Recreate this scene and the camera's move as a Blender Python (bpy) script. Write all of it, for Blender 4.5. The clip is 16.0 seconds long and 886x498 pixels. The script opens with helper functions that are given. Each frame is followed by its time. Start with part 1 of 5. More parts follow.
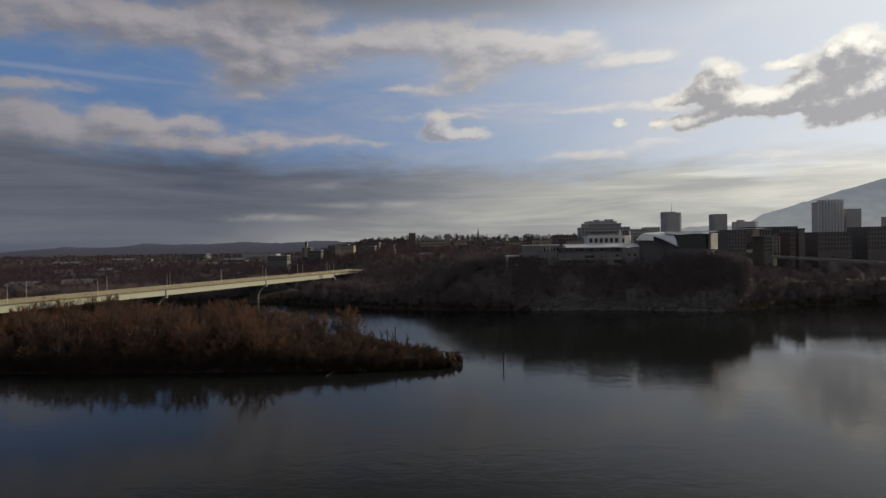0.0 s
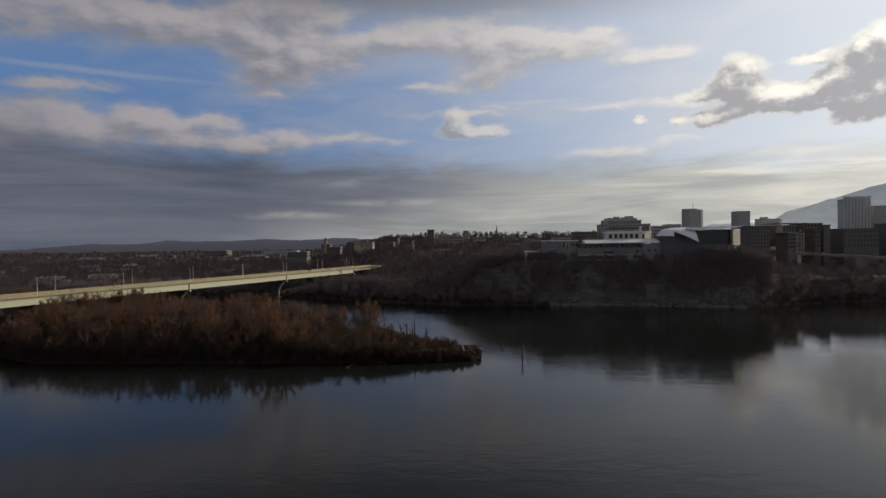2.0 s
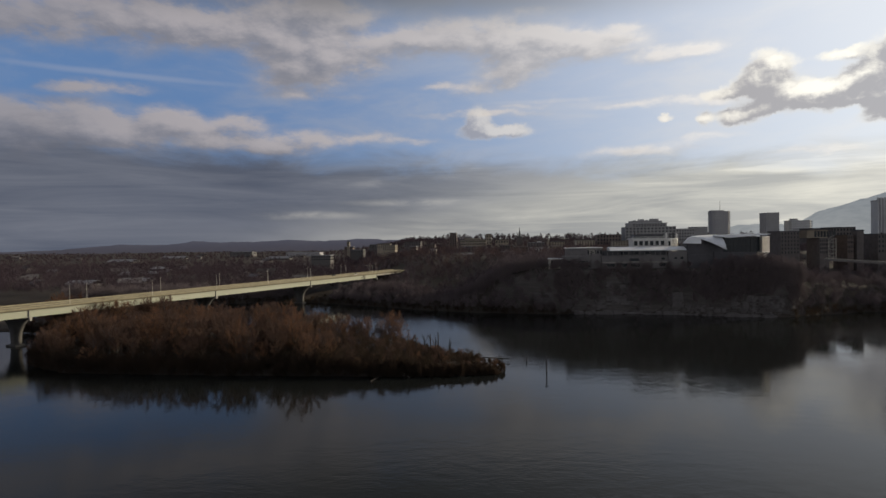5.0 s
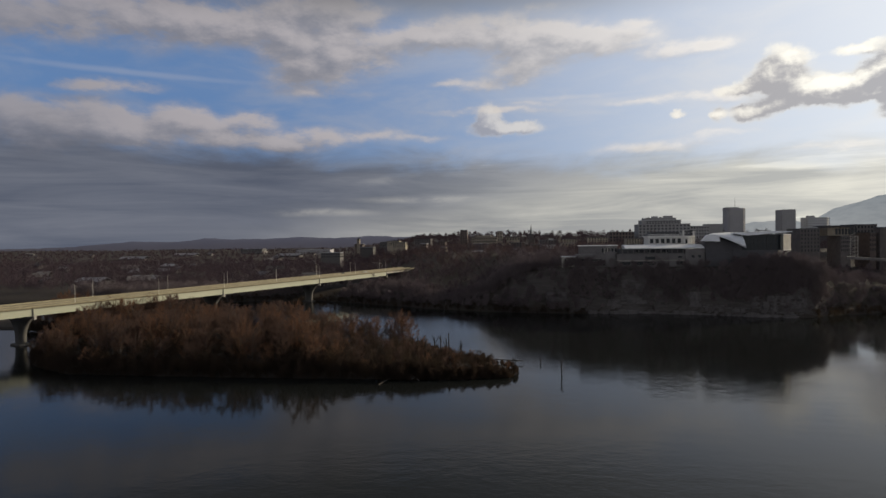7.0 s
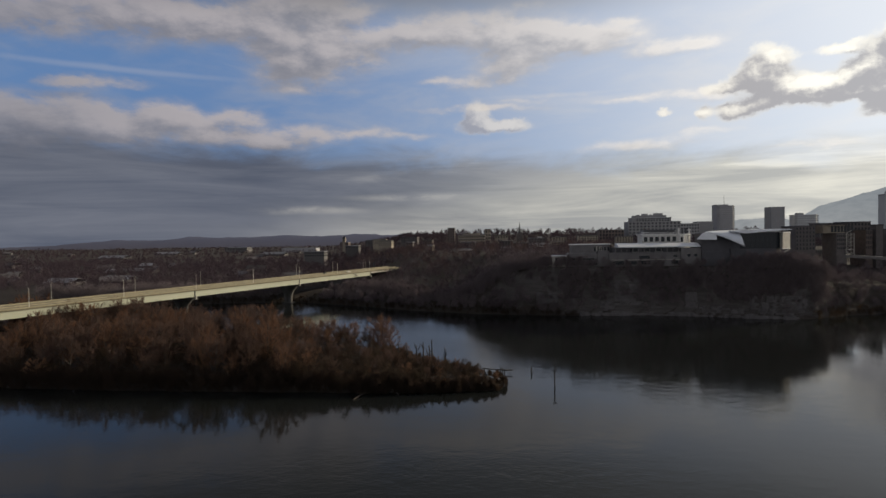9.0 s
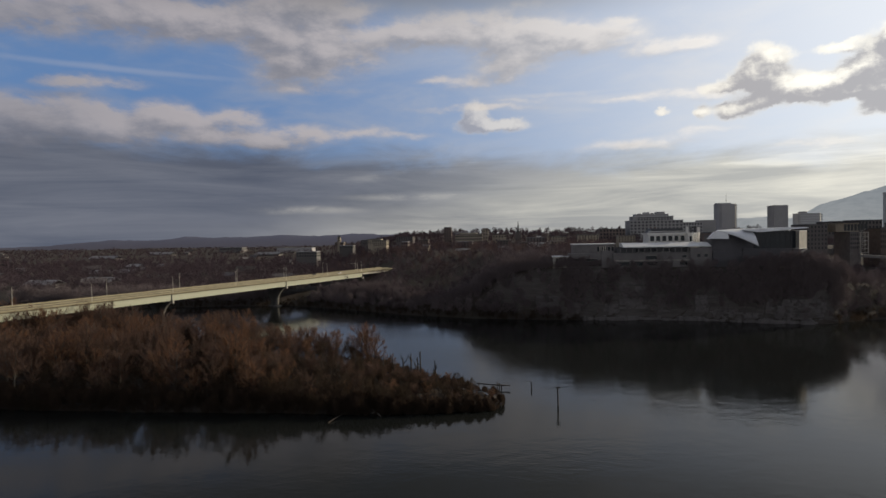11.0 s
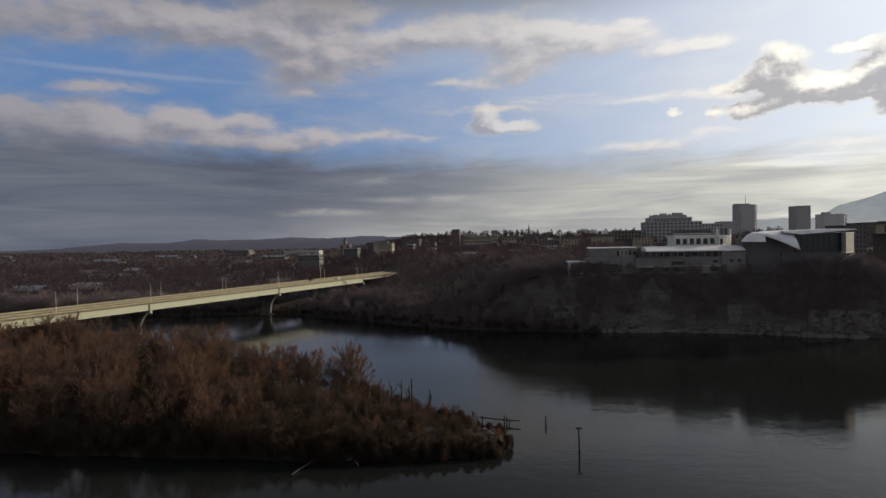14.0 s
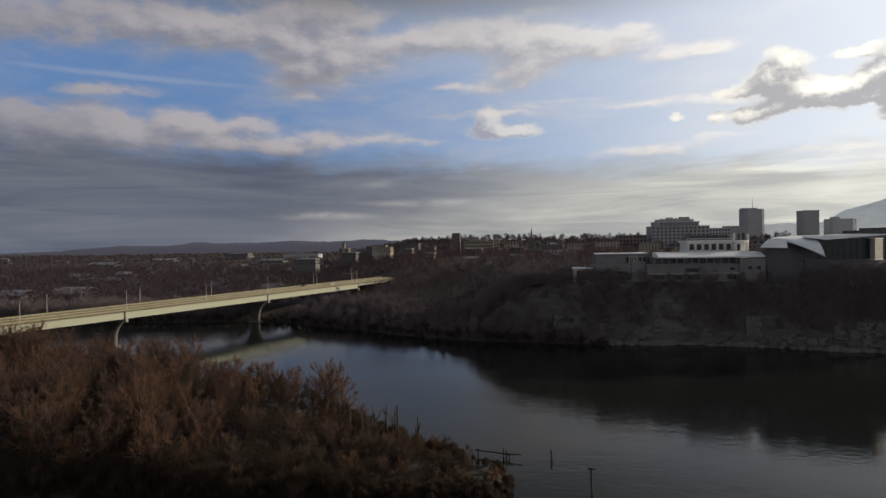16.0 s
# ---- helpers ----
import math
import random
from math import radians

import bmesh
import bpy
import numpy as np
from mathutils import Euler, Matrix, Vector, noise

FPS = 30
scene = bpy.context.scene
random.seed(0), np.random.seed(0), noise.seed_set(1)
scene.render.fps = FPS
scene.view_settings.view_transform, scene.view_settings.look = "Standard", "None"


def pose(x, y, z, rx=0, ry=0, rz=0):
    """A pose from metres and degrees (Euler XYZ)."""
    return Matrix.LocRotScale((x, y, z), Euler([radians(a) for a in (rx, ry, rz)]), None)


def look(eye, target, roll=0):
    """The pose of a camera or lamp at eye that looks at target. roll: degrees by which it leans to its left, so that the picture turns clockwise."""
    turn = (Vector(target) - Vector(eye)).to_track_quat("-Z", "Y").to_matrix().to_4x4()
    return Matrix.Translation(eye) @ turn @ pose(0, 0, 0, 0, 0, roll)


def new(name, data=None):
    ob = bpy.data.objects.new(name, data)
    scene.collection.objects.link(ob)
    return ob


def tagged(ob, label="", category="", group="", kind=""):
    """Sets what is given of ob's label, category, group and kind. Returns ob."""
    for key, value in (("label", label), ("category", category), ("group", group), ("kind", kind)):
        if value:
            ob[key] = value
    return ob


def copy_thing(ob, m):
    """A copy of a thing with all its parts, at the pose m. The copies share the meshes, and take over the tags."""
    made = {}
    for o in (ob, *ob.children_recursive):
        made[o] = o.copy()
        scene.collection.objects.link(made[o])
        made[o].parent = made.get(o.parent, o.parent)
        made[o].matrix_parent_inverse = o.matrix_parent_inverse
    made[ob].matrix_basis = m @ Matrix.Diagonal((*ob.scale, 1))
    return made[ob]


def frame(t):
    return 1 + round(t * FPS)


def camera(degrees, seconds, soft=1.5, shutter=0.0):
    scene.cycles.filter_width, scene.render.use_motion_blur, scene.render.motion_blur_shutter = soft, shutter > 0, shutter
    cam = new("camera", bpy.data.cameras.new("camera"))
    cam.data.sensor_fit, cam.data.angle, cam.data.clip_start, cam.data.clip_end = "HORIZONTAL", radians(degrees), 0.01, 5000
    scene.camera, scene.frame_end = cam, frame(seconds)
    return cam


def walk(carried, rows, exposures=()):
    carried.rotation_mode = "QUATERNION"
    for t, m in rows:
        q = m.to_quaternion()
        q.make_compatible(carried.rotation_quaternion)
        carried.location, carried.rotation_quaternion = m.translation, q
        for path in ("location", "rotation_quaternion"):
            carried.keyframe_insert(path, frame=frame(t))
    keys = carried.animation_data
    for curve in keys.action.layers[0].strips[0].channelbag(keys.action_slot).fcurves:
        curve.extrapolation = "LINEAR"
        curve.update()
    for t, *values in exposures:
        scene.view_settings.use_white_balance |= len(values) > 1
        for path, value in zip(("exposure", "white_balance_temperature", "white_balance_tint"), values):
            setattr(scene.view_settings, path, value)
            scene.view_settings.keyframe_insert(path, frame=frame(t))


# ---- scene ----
cam = camera(74.0, 16.0, 1.5)
PATH = [
    (0, (1.533, -9.797, 52.769), (1.443, -7.799, 52.748), -0.9),
    (0.5, (1.309, -9.469, 52.661), (1.215, -7.472, 52.64), -0.9),
    (1, (1.669, -10.035, 51.878), (1.551, -8.039, 51.854), -0.9),
    (1.5, (1.272, -10.931, 50.895), (1.14, -8.936, 50.869), -0.8),
    (2, (1.159, -11.128, 50.998), (1.007, -9.134, 50.97), -0.8),
    (2.5, (1.093, -11.156, 52.45), (0.912, -9.165, 52.424), -0.8),
    (3, (0.95, -11.266, 53.766), (0.762, -9.275, 53.737), -0.9),
    (3.5, (1.108, -11.603, 54.664), (0.908, -9.613, 54.638), -0.9),
    (6, (-0.131, -7.766, 57.359), (-0.376, -5.782, 57.327), -0.8),
    (6.5, (-0.444, -5.117, 57.345), (-0.701, -3.134, 57.31), -0.8),
    (7, (-0.724, -1.644, 57.176), (-0.986, 0.338, 57.139), -0.8),
    (7.5, (-0.989, 3.153, 57.376), (-1.246, 5.136, 57.335), -0.9),
    (8, (-1.121, 8.202, 57.328), (-1.364, 10.186, 57.286), -0.9),
    (8.5, (-1.295, 14.131, 57.574), (-1.525, 16.117, 57.529), -0.9),
    (9, (-1.023, 20.126, 57.665), (-1.246, 22.113, 57.62), -0.9),
    (11.5, (-0.52, 53.565, 57.454), (-0.738, 55.552, 57.407), -1.0),
    (12, (-0.792, 60.682, 57.228), (-1.013, 62.67, 57.181), -1.0),
    (12.5, (-0.865, 67.665, 57.247), (-1.092, 69.652, 57.205), -1.1),
    (13, (-0.601, 74.052, 57.856), (-0.838, 76.038, 57.817), -1.0),
    (13.5, (-0.366, 79.34, 57.992), (-0.611, 81.325, 57.954), -1.1),
    (14, (0.054, 83.813, 58.098), (-0.2, 85.796, 58.059), -1.1),
    (14.5, (-0.162, 89.594, 58.164), (-0.418, 91.577, 58.125), -1.0),
    (15, (0.139, 95.237, 57.873), (-0.122, 97.22, 57.836), -0.9),
    (15.5, (-0.067, 101.532, 57.904), (-0.333, 103.514, 57.871), -0.9),
    (16, (0.124, 108.103, 58.383), (-0.137, 110.086, 58.357), -0.9),
]
walk(cam, [(t, look(eye, target, roll)) for t, eye, target, roll in PATH], [(0, -0.14), (3.5, 0.0), (9, 0.06), (16, 0.14)])

# ---- light ----
SUN_AZ, SUN_EL = radians(60), radians(19)
sun_way = Vector((math.sin(SUN_AZ) * math.cos(SUN_EL), math.cos(SUN_AZ) * math.cos(SUN_EL), math.sin(SUN_EL)))
sun = new("sun", bpy.data.lights.new("sun", "SUN"))
sun.data.energy, sun.data.angle, sun.data.color = 3.6, radians(0.6), (1.0, 0.87, 0.66)
sun.matrix_world = look(sun_way * 800, (0, 0, 0))


class Nodes:
    """Short calls for shader nodes."""

    def __init__(self, tree):
        self.tree = tree
        tree.nodes.clear()

    def add(self, kind):
        return self.tree.nodes.new(kind)

    def put(self, socket, value):
        if isinstance(value, bpy.types.NodeSocket):
            self.tree.links.new(value, socket)
        else:
            socket.default_value = value

    def math(self, op, a, b=0.0, c=0.0, clamp=False):
        n = self.add("ShaderNodeMath")
        n.operation, n.use_clamp = op, clamp
        for s, v in zip(n.inputs, (a, b, c)):
            self.put(s, v)
        return n.outputs[0]

    def vec(self, op, a, b=(0, 0, 0)):
        n = self.add("ShaderNodeVectorMath")
        n.operation = op
        self.put(n.inputs[0], a)
        self.put(n.inputs[1], b)
        return n.outputs["Value" if op in ("LENGTH", "DOT_PRODUCT") else "Vector"]

    def noise(self, vector, scale, detail=4.0, rough=0.55, distortion=0.0):
        n = self.add("ShaderNodeTexNoise")
        self.put(n.inputs["Vector"], vector)
        n.inputs["Scale"].default_value, n.inputs["Detail"].default_value = scale, detail
        n.inputs["Roughness"].default_value, n.inputs["Distortion"].default_value = rough, distortion
        return n

    def span(self, value, a, b, c=0.0, d=1.0, smooth=True):
        n = self.add("ShaderNodeMapRange")
        n.interpolation_type = "SMOOTHSTEP" if smooth else "LINEAR"
        for key, v in zip(("Value", "From Min", "From Max", "To Min", "To Max"), (value, a, b, c, d)):
            self.put(n.inputs[key], v)
        return n.outputs[0]

    def mix(self, fac, a, b, blend="MIX"):
        n = self.add("ShaderNodeMix")
        n.data_type, n.blend_type = "RGBA", blend
        self.put(n.inputs["Factor"], fac)
        for s, v in ((n.inputs[6], a), (n.inputs[7], b)):
            self.put(s, (*v, 1) if isinstance(v, tuple) else v)
        return n.outputs[2]


# Clouds: azimuth, height, half width and half height in degrees, and thickness.
HIGH_CLOUDS = [(-34.8, 18.6, 9.3, 2.53, 1.0), (-42.5, 17.4, 4.0, 1.95, 0.9), (-27.0, 18.9, 6.9, 1.8, 0.9), (-19.7, 18.9, 6.1, 2.82, 1.1), (-20.3, 15.7, 4.3, 2.43, 1.1), (-15.1, 17.0, 4.7, 2.21, 1.0), (-16.6, 21.0, 4.7, 1.39, 0.9),
               (-9.2, 18.6, 4.9, 1.56, 1.0), (-3.2, 19.1, 6.0, 1.85, 1.1), (2.8, 18.0, 5.9, 2.06, 1.1), (0.6, 15.8, 3.8, 1.61, 0.9), (8.7, 17.6, 5.2, 1.36, 1.0), (14.8, 16.3, 4.4, 0.76, 0.9), (17.2, 15.9, 1.9, 0.47, 0.6),
               (-2.7, 14.5, 3.6, 0.72, 0.8), (-6.5, 14.6, 2.2, 0.41, 0.5), (8.2, 23.5, 10.4, 1.79, 0.6), (-28.3, 23.2, 13.5, 2.52, 1.0), (2.9, 20.8, 3.2, 0.47, 0.4), (10.8, 18.8, 2.6, 0.47, 0.5)]
MIDDLE_CLOUDS = [(-38.4, 10.2, 4.5, 2.19, 1.1), (-35.0, 9.4, 4.4, 1.83, 1.0), (-42.7, 9.3, 3.3, 2.91, 1.1), (-31.2, 11.1, 2.6, 1.13, 1.0), (-29.4, 9.8, 4.0, 1.44, 0.9), (-25.3, 11.0, 2.6, 0.88, 1.0), (-20.4, 9.5, 5.0, 1.23, 1.0),
                 (-13.6, 9.9, 3.2, 0.73, 0.8), (-35.7, 13.1, 3.2, 0.53, 0.8), (-39.3, 12.9, 1.8, 0.34, 0.7), (-24.4, 9.1, 4.3, 1.0, 0.8), (-2.7, 12.1, 6.6, 0.37, 0.7), (2.7, 12.7, 6.5, 0.31, 0.4), (12.2, 12.2, 5.6, 0.4, 0.55),
                 (18.1, 12.1, 3.3, 0.68, 0.7), (-9.3, 9.7, 3.3, 0.42, 0.5), (12.7, 8.1, 5.5, 0.62, 0.8), (26.5, 7.0, 3.7, 0.37, 0.6), (17.1, 8.8, 4.3, 0.35, 0.4), (-18.8, 13.6, 6.1, 0.4, 0.25)]
HEAPED_CLOUDS = [(22.7, 14.0, 2.2, 1.58, 1.4), (21.0, 12.6, 2.0, 1.33, 1.2), (24.4, 11.7, 2.6, 1.48, 1.5), (26.9, 11.2, 2.4, 1.27, 1.5), (29.1, 12.0, 2.1, 1.76, 1.5), (31.5, 13.4, 2.2, 2.33, 1.6), (33.0, 14.8, 2.1, 1.64, 1.3),
                 (34.4, 11.0, 3.1, 2.08, 1.5), (27.9, 14.3, 2.2, 0.53, 1.1), (18.6, 12.3, 1.6, 0.63, 0.9), (30.8, 10.5, 2.2, 1.09, 1.3), (-2.9, 11.6, 1.4, 1.27, 1.3), (-2.8, 10.4, 2.4, 0.8, 1.3), (0.4, 10.4, 2.2, 0.74, 1.2),
                 (20.2, 10.4, 2.3, 0.97, 1.2), (17.6, 10.5, 0.7, 0.89, 0.9), (14.3, 10.8, 0.8, 0.4, 1.0), (22.2, 10.8, 1.3, 0.67, 1.0), (37.6, 12.5, 3.7, 3.14, 1.4), (30.8, 9.3, 2.6, 0.7, 0.9)]
BEYOND_CLOUDS = [(62, 20, 14, 6, 0.8), (-62, 18, 14, 6, 1.1), (-85, 13, 14, 5, 1.0), (110, 20, 26, 8, 1.0), (-125, 18, 24, 8, 1.0), (165, 20, 28, 8, 1.0)]


def cloud_field(name, clouds, stretch, warp, warp_scale, grain_scale, grain, lumps):
    """How much cloud there is at an azimuth and a height above the horizon, both in degrees."""
    group = bpy.data.node_groups.new(name, "ShaderNodeTree")
    group.interface.new_socket("Place", in_out="INPUT", socket_type="NodeSocketVector")
    group.interface.new_socket("Amount", in_out="OUTPUT", socket_type="NodeSocketFloat")
    k = Nodes(group)
    place = k.add("NodeGroupInput").outputs[0]
    stretched = k.vec("MULTIPLY", place, (stretch, 1.0, 1.0))
    swirl = k.vec("SUBTRACT", k.noise(stretched, warp_scale, 5.0, 0.6).outputs["Color"], (0.5, 0.5, 0.5))
    p = k.vec("ADD", place, k.vec("MULTIPLY", swirl, (*warp, 0)))
    total = 0.0
    for az, el, wide, high, much in clouds:
        far = k.vec("LENGTH", k.vec("MULTIPLY", k.vec("SUBTRACT", p, (az, el, 0)), (1 / wide, 1 / high, 0)))
        total = k.math("ADD", total, k.span(far, 1.4, 0.1, 0.0, much))
    total = k.math("MINIMUM", total, 1.7)
    fine = k.math("MULTIPLY_ADD", k.noise(stretched, grain_scale, 7.0, 0.6, 0.15).outputs[0], grain, -0.5 * grain)
    if lumps:
        lump = k.add("ShaderNodeTexVoronoi")
        lump.feature, lump.normalize = "SMOOTH_F1", True
        k.put(lump.inputs["Vector"], k.vec("MULTIPLY", p, (0.85, 1.0, 1.0)))
        lump.inputs["Scale"].default_value, lump.inputs["Detail"].default_value, lump.inputs["Smoothness"].default_value = 0.95, 2.0, 0.35
        fine = k.math("ADD", fine, k.math("MULTIPLY_ADD", lump.outputs["Distance"], -lumps, 0.36 * lumps))
    amount = k.math("MULTIPLY_ADD", fine, k.math("MULTIPLY_ADD", total, 1.1, 0.1, clamp=True), total)
    k.put(k.add("NodeGroupOutput").inputs[0], amount)
    return group


def sampled(k, field, here, towards):
    """The amount of cloud here, and how much it thins out towards the light."""
    found = []
    for v in (here, k.vec("ADD", here, towards)):
        g = k.add("ShaderNodeGroup")
        g.node_tree = field
        k.put(g.inputs[0], v)
        found.append(g.outputs[0])
    return found[0], k.math("SUBTRACT", found[0], found[1])


def build_world():
    world = bpy.data.worlds.new("sky")
    scene.world = world
    world.use_nodes = True
    k = Nodes(world.node_tree)
    way = k.add("ShaderNodeTexCoord").outputs["Generated"]
    xyz = k.add("ShaderNodeSeparateXYZ")
    k.put(xyz.inputs[0], way)
    az = k.math("MULTIPLY", k.math("ARCTAN2", xyz.outputs[0], xyz.outputs[1]), 57.2958)
    el = k.math("MULTIPLY", k.math("ARCSINE", xyz.outputs[2]), 57.2958)
    place = k.add("ShaderNodeCombineXYZ")
    k.put(place.inputs[0], az)
    k.put(place.inputs[1], el)
    here = place.outputs[0]
    sky = k.add("ShaderNodeTexSky")
    sky.sky_type, sky.sun_disc, sky.sun_elevation, sky.sun_rotation = "NISHITA", False, SUN_EL, SUN_AZ
    sky.air_density, sky.dust_density, sky.ozone_density = 1.0, 0.6, 4.0
    sunward = k.span(k.vec("DOT_PRODUCT", way, (math.sin(radians(52)) * 0.94, math.cos(radians(52)) * 0.94, 0.34)), 0.1, 1.0, smooth=False)
    glow = k.math("POWER", sunward, 2.6)
    clear = k.mix(0.85, sky.outputs[0], k.mix(glow, (1.05, 2.05, 4.15), (9.9, 10.0, 10.0)))
    # thin veil and old vapour trails
    wisp = k.noise(k.vec("MULTIPLY", here, (0.08, 0.24, 1.0)), 1.0, 6.0, 0.58, 0.4).outputs[0]
    clear = k.mix(k.span(wisp, 0.4, 0.75, 0.0, 0.5), clear, k.mix(glow, (3.2, 3.4, 4.0), (10.0, 9.8, 9.4)))
    lazy = k.vec("MULTIPLY", k.vec("SUBTRACT", k.noise(here, 0.2, 3.0).outputs["Color"], (0.5, 0.5, 0.5)), (0, 0.3, 0))
    for c, e, wide, high in ((-35, 14.3, 14, 0.4), (10, 12.4, 10, 0.5), (4, 13.0, 9, 0.3)):
        trail = k.vec("LENGTH", k.vec("MULTIPLY", k.vec("SUBTRACT", k.vec("ADD", here, lazy), (c, e, 0)), (1 / wide, 1 / high, 0)))
        clear = k.mix(k.span(trail, 1.0, 0.1, 0.0, 0.3), clear, k.mix(glow, (3.8, 4.0, 4.7), (9.0, 9.0, 9.0)))
    # torn sheets of middle cloud
    sheets = cloud_field("sheet_field", HIGH_CLOUDS + MIDDLE_CLOUDS + BEYOND_CLOUDS, 0.5, (3.6, 1.8), 0.4, 0.6, 2.6, 0.0)
    much, thins = sampled(k, sheets, here, (0.8, 1.0, 0))
    lit = k.math("MULTIPLY_ADD", k.span(thins, -0.9, 1.0), 0.9, k.span(much, 1.3, 0.5, 0.0, 0.15), clamp=True)
    lit = k.math("MULTIPLY", lit, k.span(az, -45.0, -28.0, 0.55, 1.0))
    shade = k.mix(glow, (1.95, 1.95, 2.25), (7.0, 6.9, 6.9))
    shine = k.mix(glow, (4.3, 3.9, 3.9), (12.0, 11.5, 10.6))
    above = k.mix(k.math("MULTIPLY", k.span(much, -0.15, 1.05), k.span(az, -30.0, 15.0, 0.9, 0.86)), clear, k.mix(lit, shade, shine))
    # unseen sunlit cloud added behind the view to brighten what faces it
    behind = k.span(k.vec("DOT_PRODUCT", way, (-0.35, -0.93, 0.1)), 0.0, 0.75)
    above = k.mix(k.math("MULTIPLY", behind, 0.75), above, k.mix(wisp, (5.2, 5.2, 5.5), (8.4, 8.2, 8.2)))
    # grey cloud added over the middle sky, above the view, darkening the water
    heap = k.noise(k.vec("MULTIPLY", way, (2.2, 2.2, 3.0)), 1.4, 4.0, 0.55).outputs[0]
    over = k.math("MULTIPLY", k.span(heap, 0.28, 0.6, 0.45, 1.0), k.span(el, 18.8, 23.5, 0.0, 0.96))
    above = k.mix(over, above, k.mix(glow, k.mix(heap, (0.6, 0.66, 0.78), (1.3, 1.35, 1.45)), (5.0, 5.0, 5.0)))
    # the deck of cloud that closes the view down to the horizon
    streak = k.noise(k.vec("MULTIPLY", here, (0.05, 0.55, 1.0)), 1.0, 6.0, 0.6, 0.8).outputs[0]
    puff = k.noise(k.vec("MULTIPLY", here, (0.11, 0.3, 1.0)), 1.0, 6.0, 0.6, 0.4).outputs[0]
    soft_grey = k.noise(k.vec("MULTIPLY", here, (0.045, 0.22, 1.0)), 1.0, 5.0, 0.55, 0.5).outputs[0]
    top = k.math("ADD", k.math("MULTIPLY_ADD", puff, 5.0, 5.6), k.span(az, -45.0, 25.0, 0.6, -1.8, smooth=False))
    deck = k.span(k.math("SUBTRACT", top, el), -1.6, 1.5)
    tone = k.math("ADD", k.math("MULTIPLY_ADD", streak, 2.4, -0.85), k.math("MULTIPLY_ADD", soft_grey, 2.0, -1.0), clamp=True)
    # a darker tongue of it runs out towards the sun, with pale air below
    low = k.span(az, -36.0, 12.0, -0.5, 6.6, smooth=False)
    tongue = k.math("MULTIPLY", k.span(k.math("ADD", k.math("SUBTRACT", el, low), k.math("MULTIPLY_ADD", streak, 7.0, -3.5)), -2.6, 2.2), k.span(az, 18.0, 2.0))
    left, right = k.mix(tone, (0.85, 0.97, 1.32), (1.55, 1.65, 2.0)), k.mix(tone, (4.6, 4.55, 4.2), (9.2, 8.8, 7.4))
    pale = k.mix(k.span(az, -40.0, 36.0), left, right)
    grey = k.mix(tongue, pale, k.mix(k.span(az, -25.0, 12.0), left, k.mix(tone, (2.2, 2.35, 2.65), (4.0, 4.0, 4.0))))
    # thin bright gaps between its layers
    gaps = k.math("MULTIPLY", k.span(streak, 0.57, 0.7), k.span(az, -22.0, 20.0, 0.0, 0.75))
    grey = k.mix(gaps, grey, k.mix(glow, (5.0, 4.8, 4.4), (11.0, 10.6, 9.2)))
    for c, e, wide, high in ((-9.5, 3.8, 8, 0.45), (-19, 2.6, 7, 0.5)):
        slit = k.vec("LENGTH", k.vec("MULTIPLY", k.vec("SUBTRACT", k.vec("ADD", here, lazy), (c, e, 0)), (1 / wide, 1 / high, 0)))
        grey = k.mix(k.math("MULTIPLY", k.span(slit, 1.1, 0.0, 0.0, 0.55), k.span(puff, 0.38, 0.62)), grey, k.mix(glow, (4.6, 4.4, 4.1), (10.0, 9.6, 8.4)))
    grey = k.mix(k.span(az, 24.0, 60.0), grey, (12.0, 11.4, 10.0))
    thin = k.span(az, -10.0, 30.0, 0.97, 0.85, smooth=False)
    deck = k.math("MULTIPLY", deck, k.math("SUBTRACT", 1.0, k.math("MULTIPLY", behind, 0.8)))
    colour = k.mix(k.math("MULTIPLY", deck, thin), above, grey)
    # heaped clouds in front, grey below and bright along their crowns
    heaps = cloud_field("heap_field", HEAPED_CLOUDS, 0.8, (1.5, 1.1), 0.8, 1.0, 1.5, 0.55)
    much, thins = sampled(k, heaps, here, (0.5, 1.0, 0))
    crown = k.math("ADD", k.span(thins, -0.1, 1.3), k.span(much, 1.0, 0.35, 0.0, 0.5), clamp=True)
    body = k.mix(glow, (3.0, 2.75, 2.8), (4.6, 4.6, 4.8))
    gleam = k.mix(glow, (5.8, 5.2, 4.7), (13.0, 12.6, 11.2))
    colour = k.mix(k.math("MULTIPLY", k.span(much, 0.1, 0.95), k.span(az, 5.0, 18.0, 0.65, 0.95)), colour, k.mix(crown, body, gleam))
    back = k.add("ShaderNodeBackground")
    k.put(back.inputs[0], colour)
    back.inputs[1].default_value = 0.1
    k.put(k.add("ShaderNodeOutputWorld").inputs[0], back.outputs[0])


build_world()

# ---- materials ----


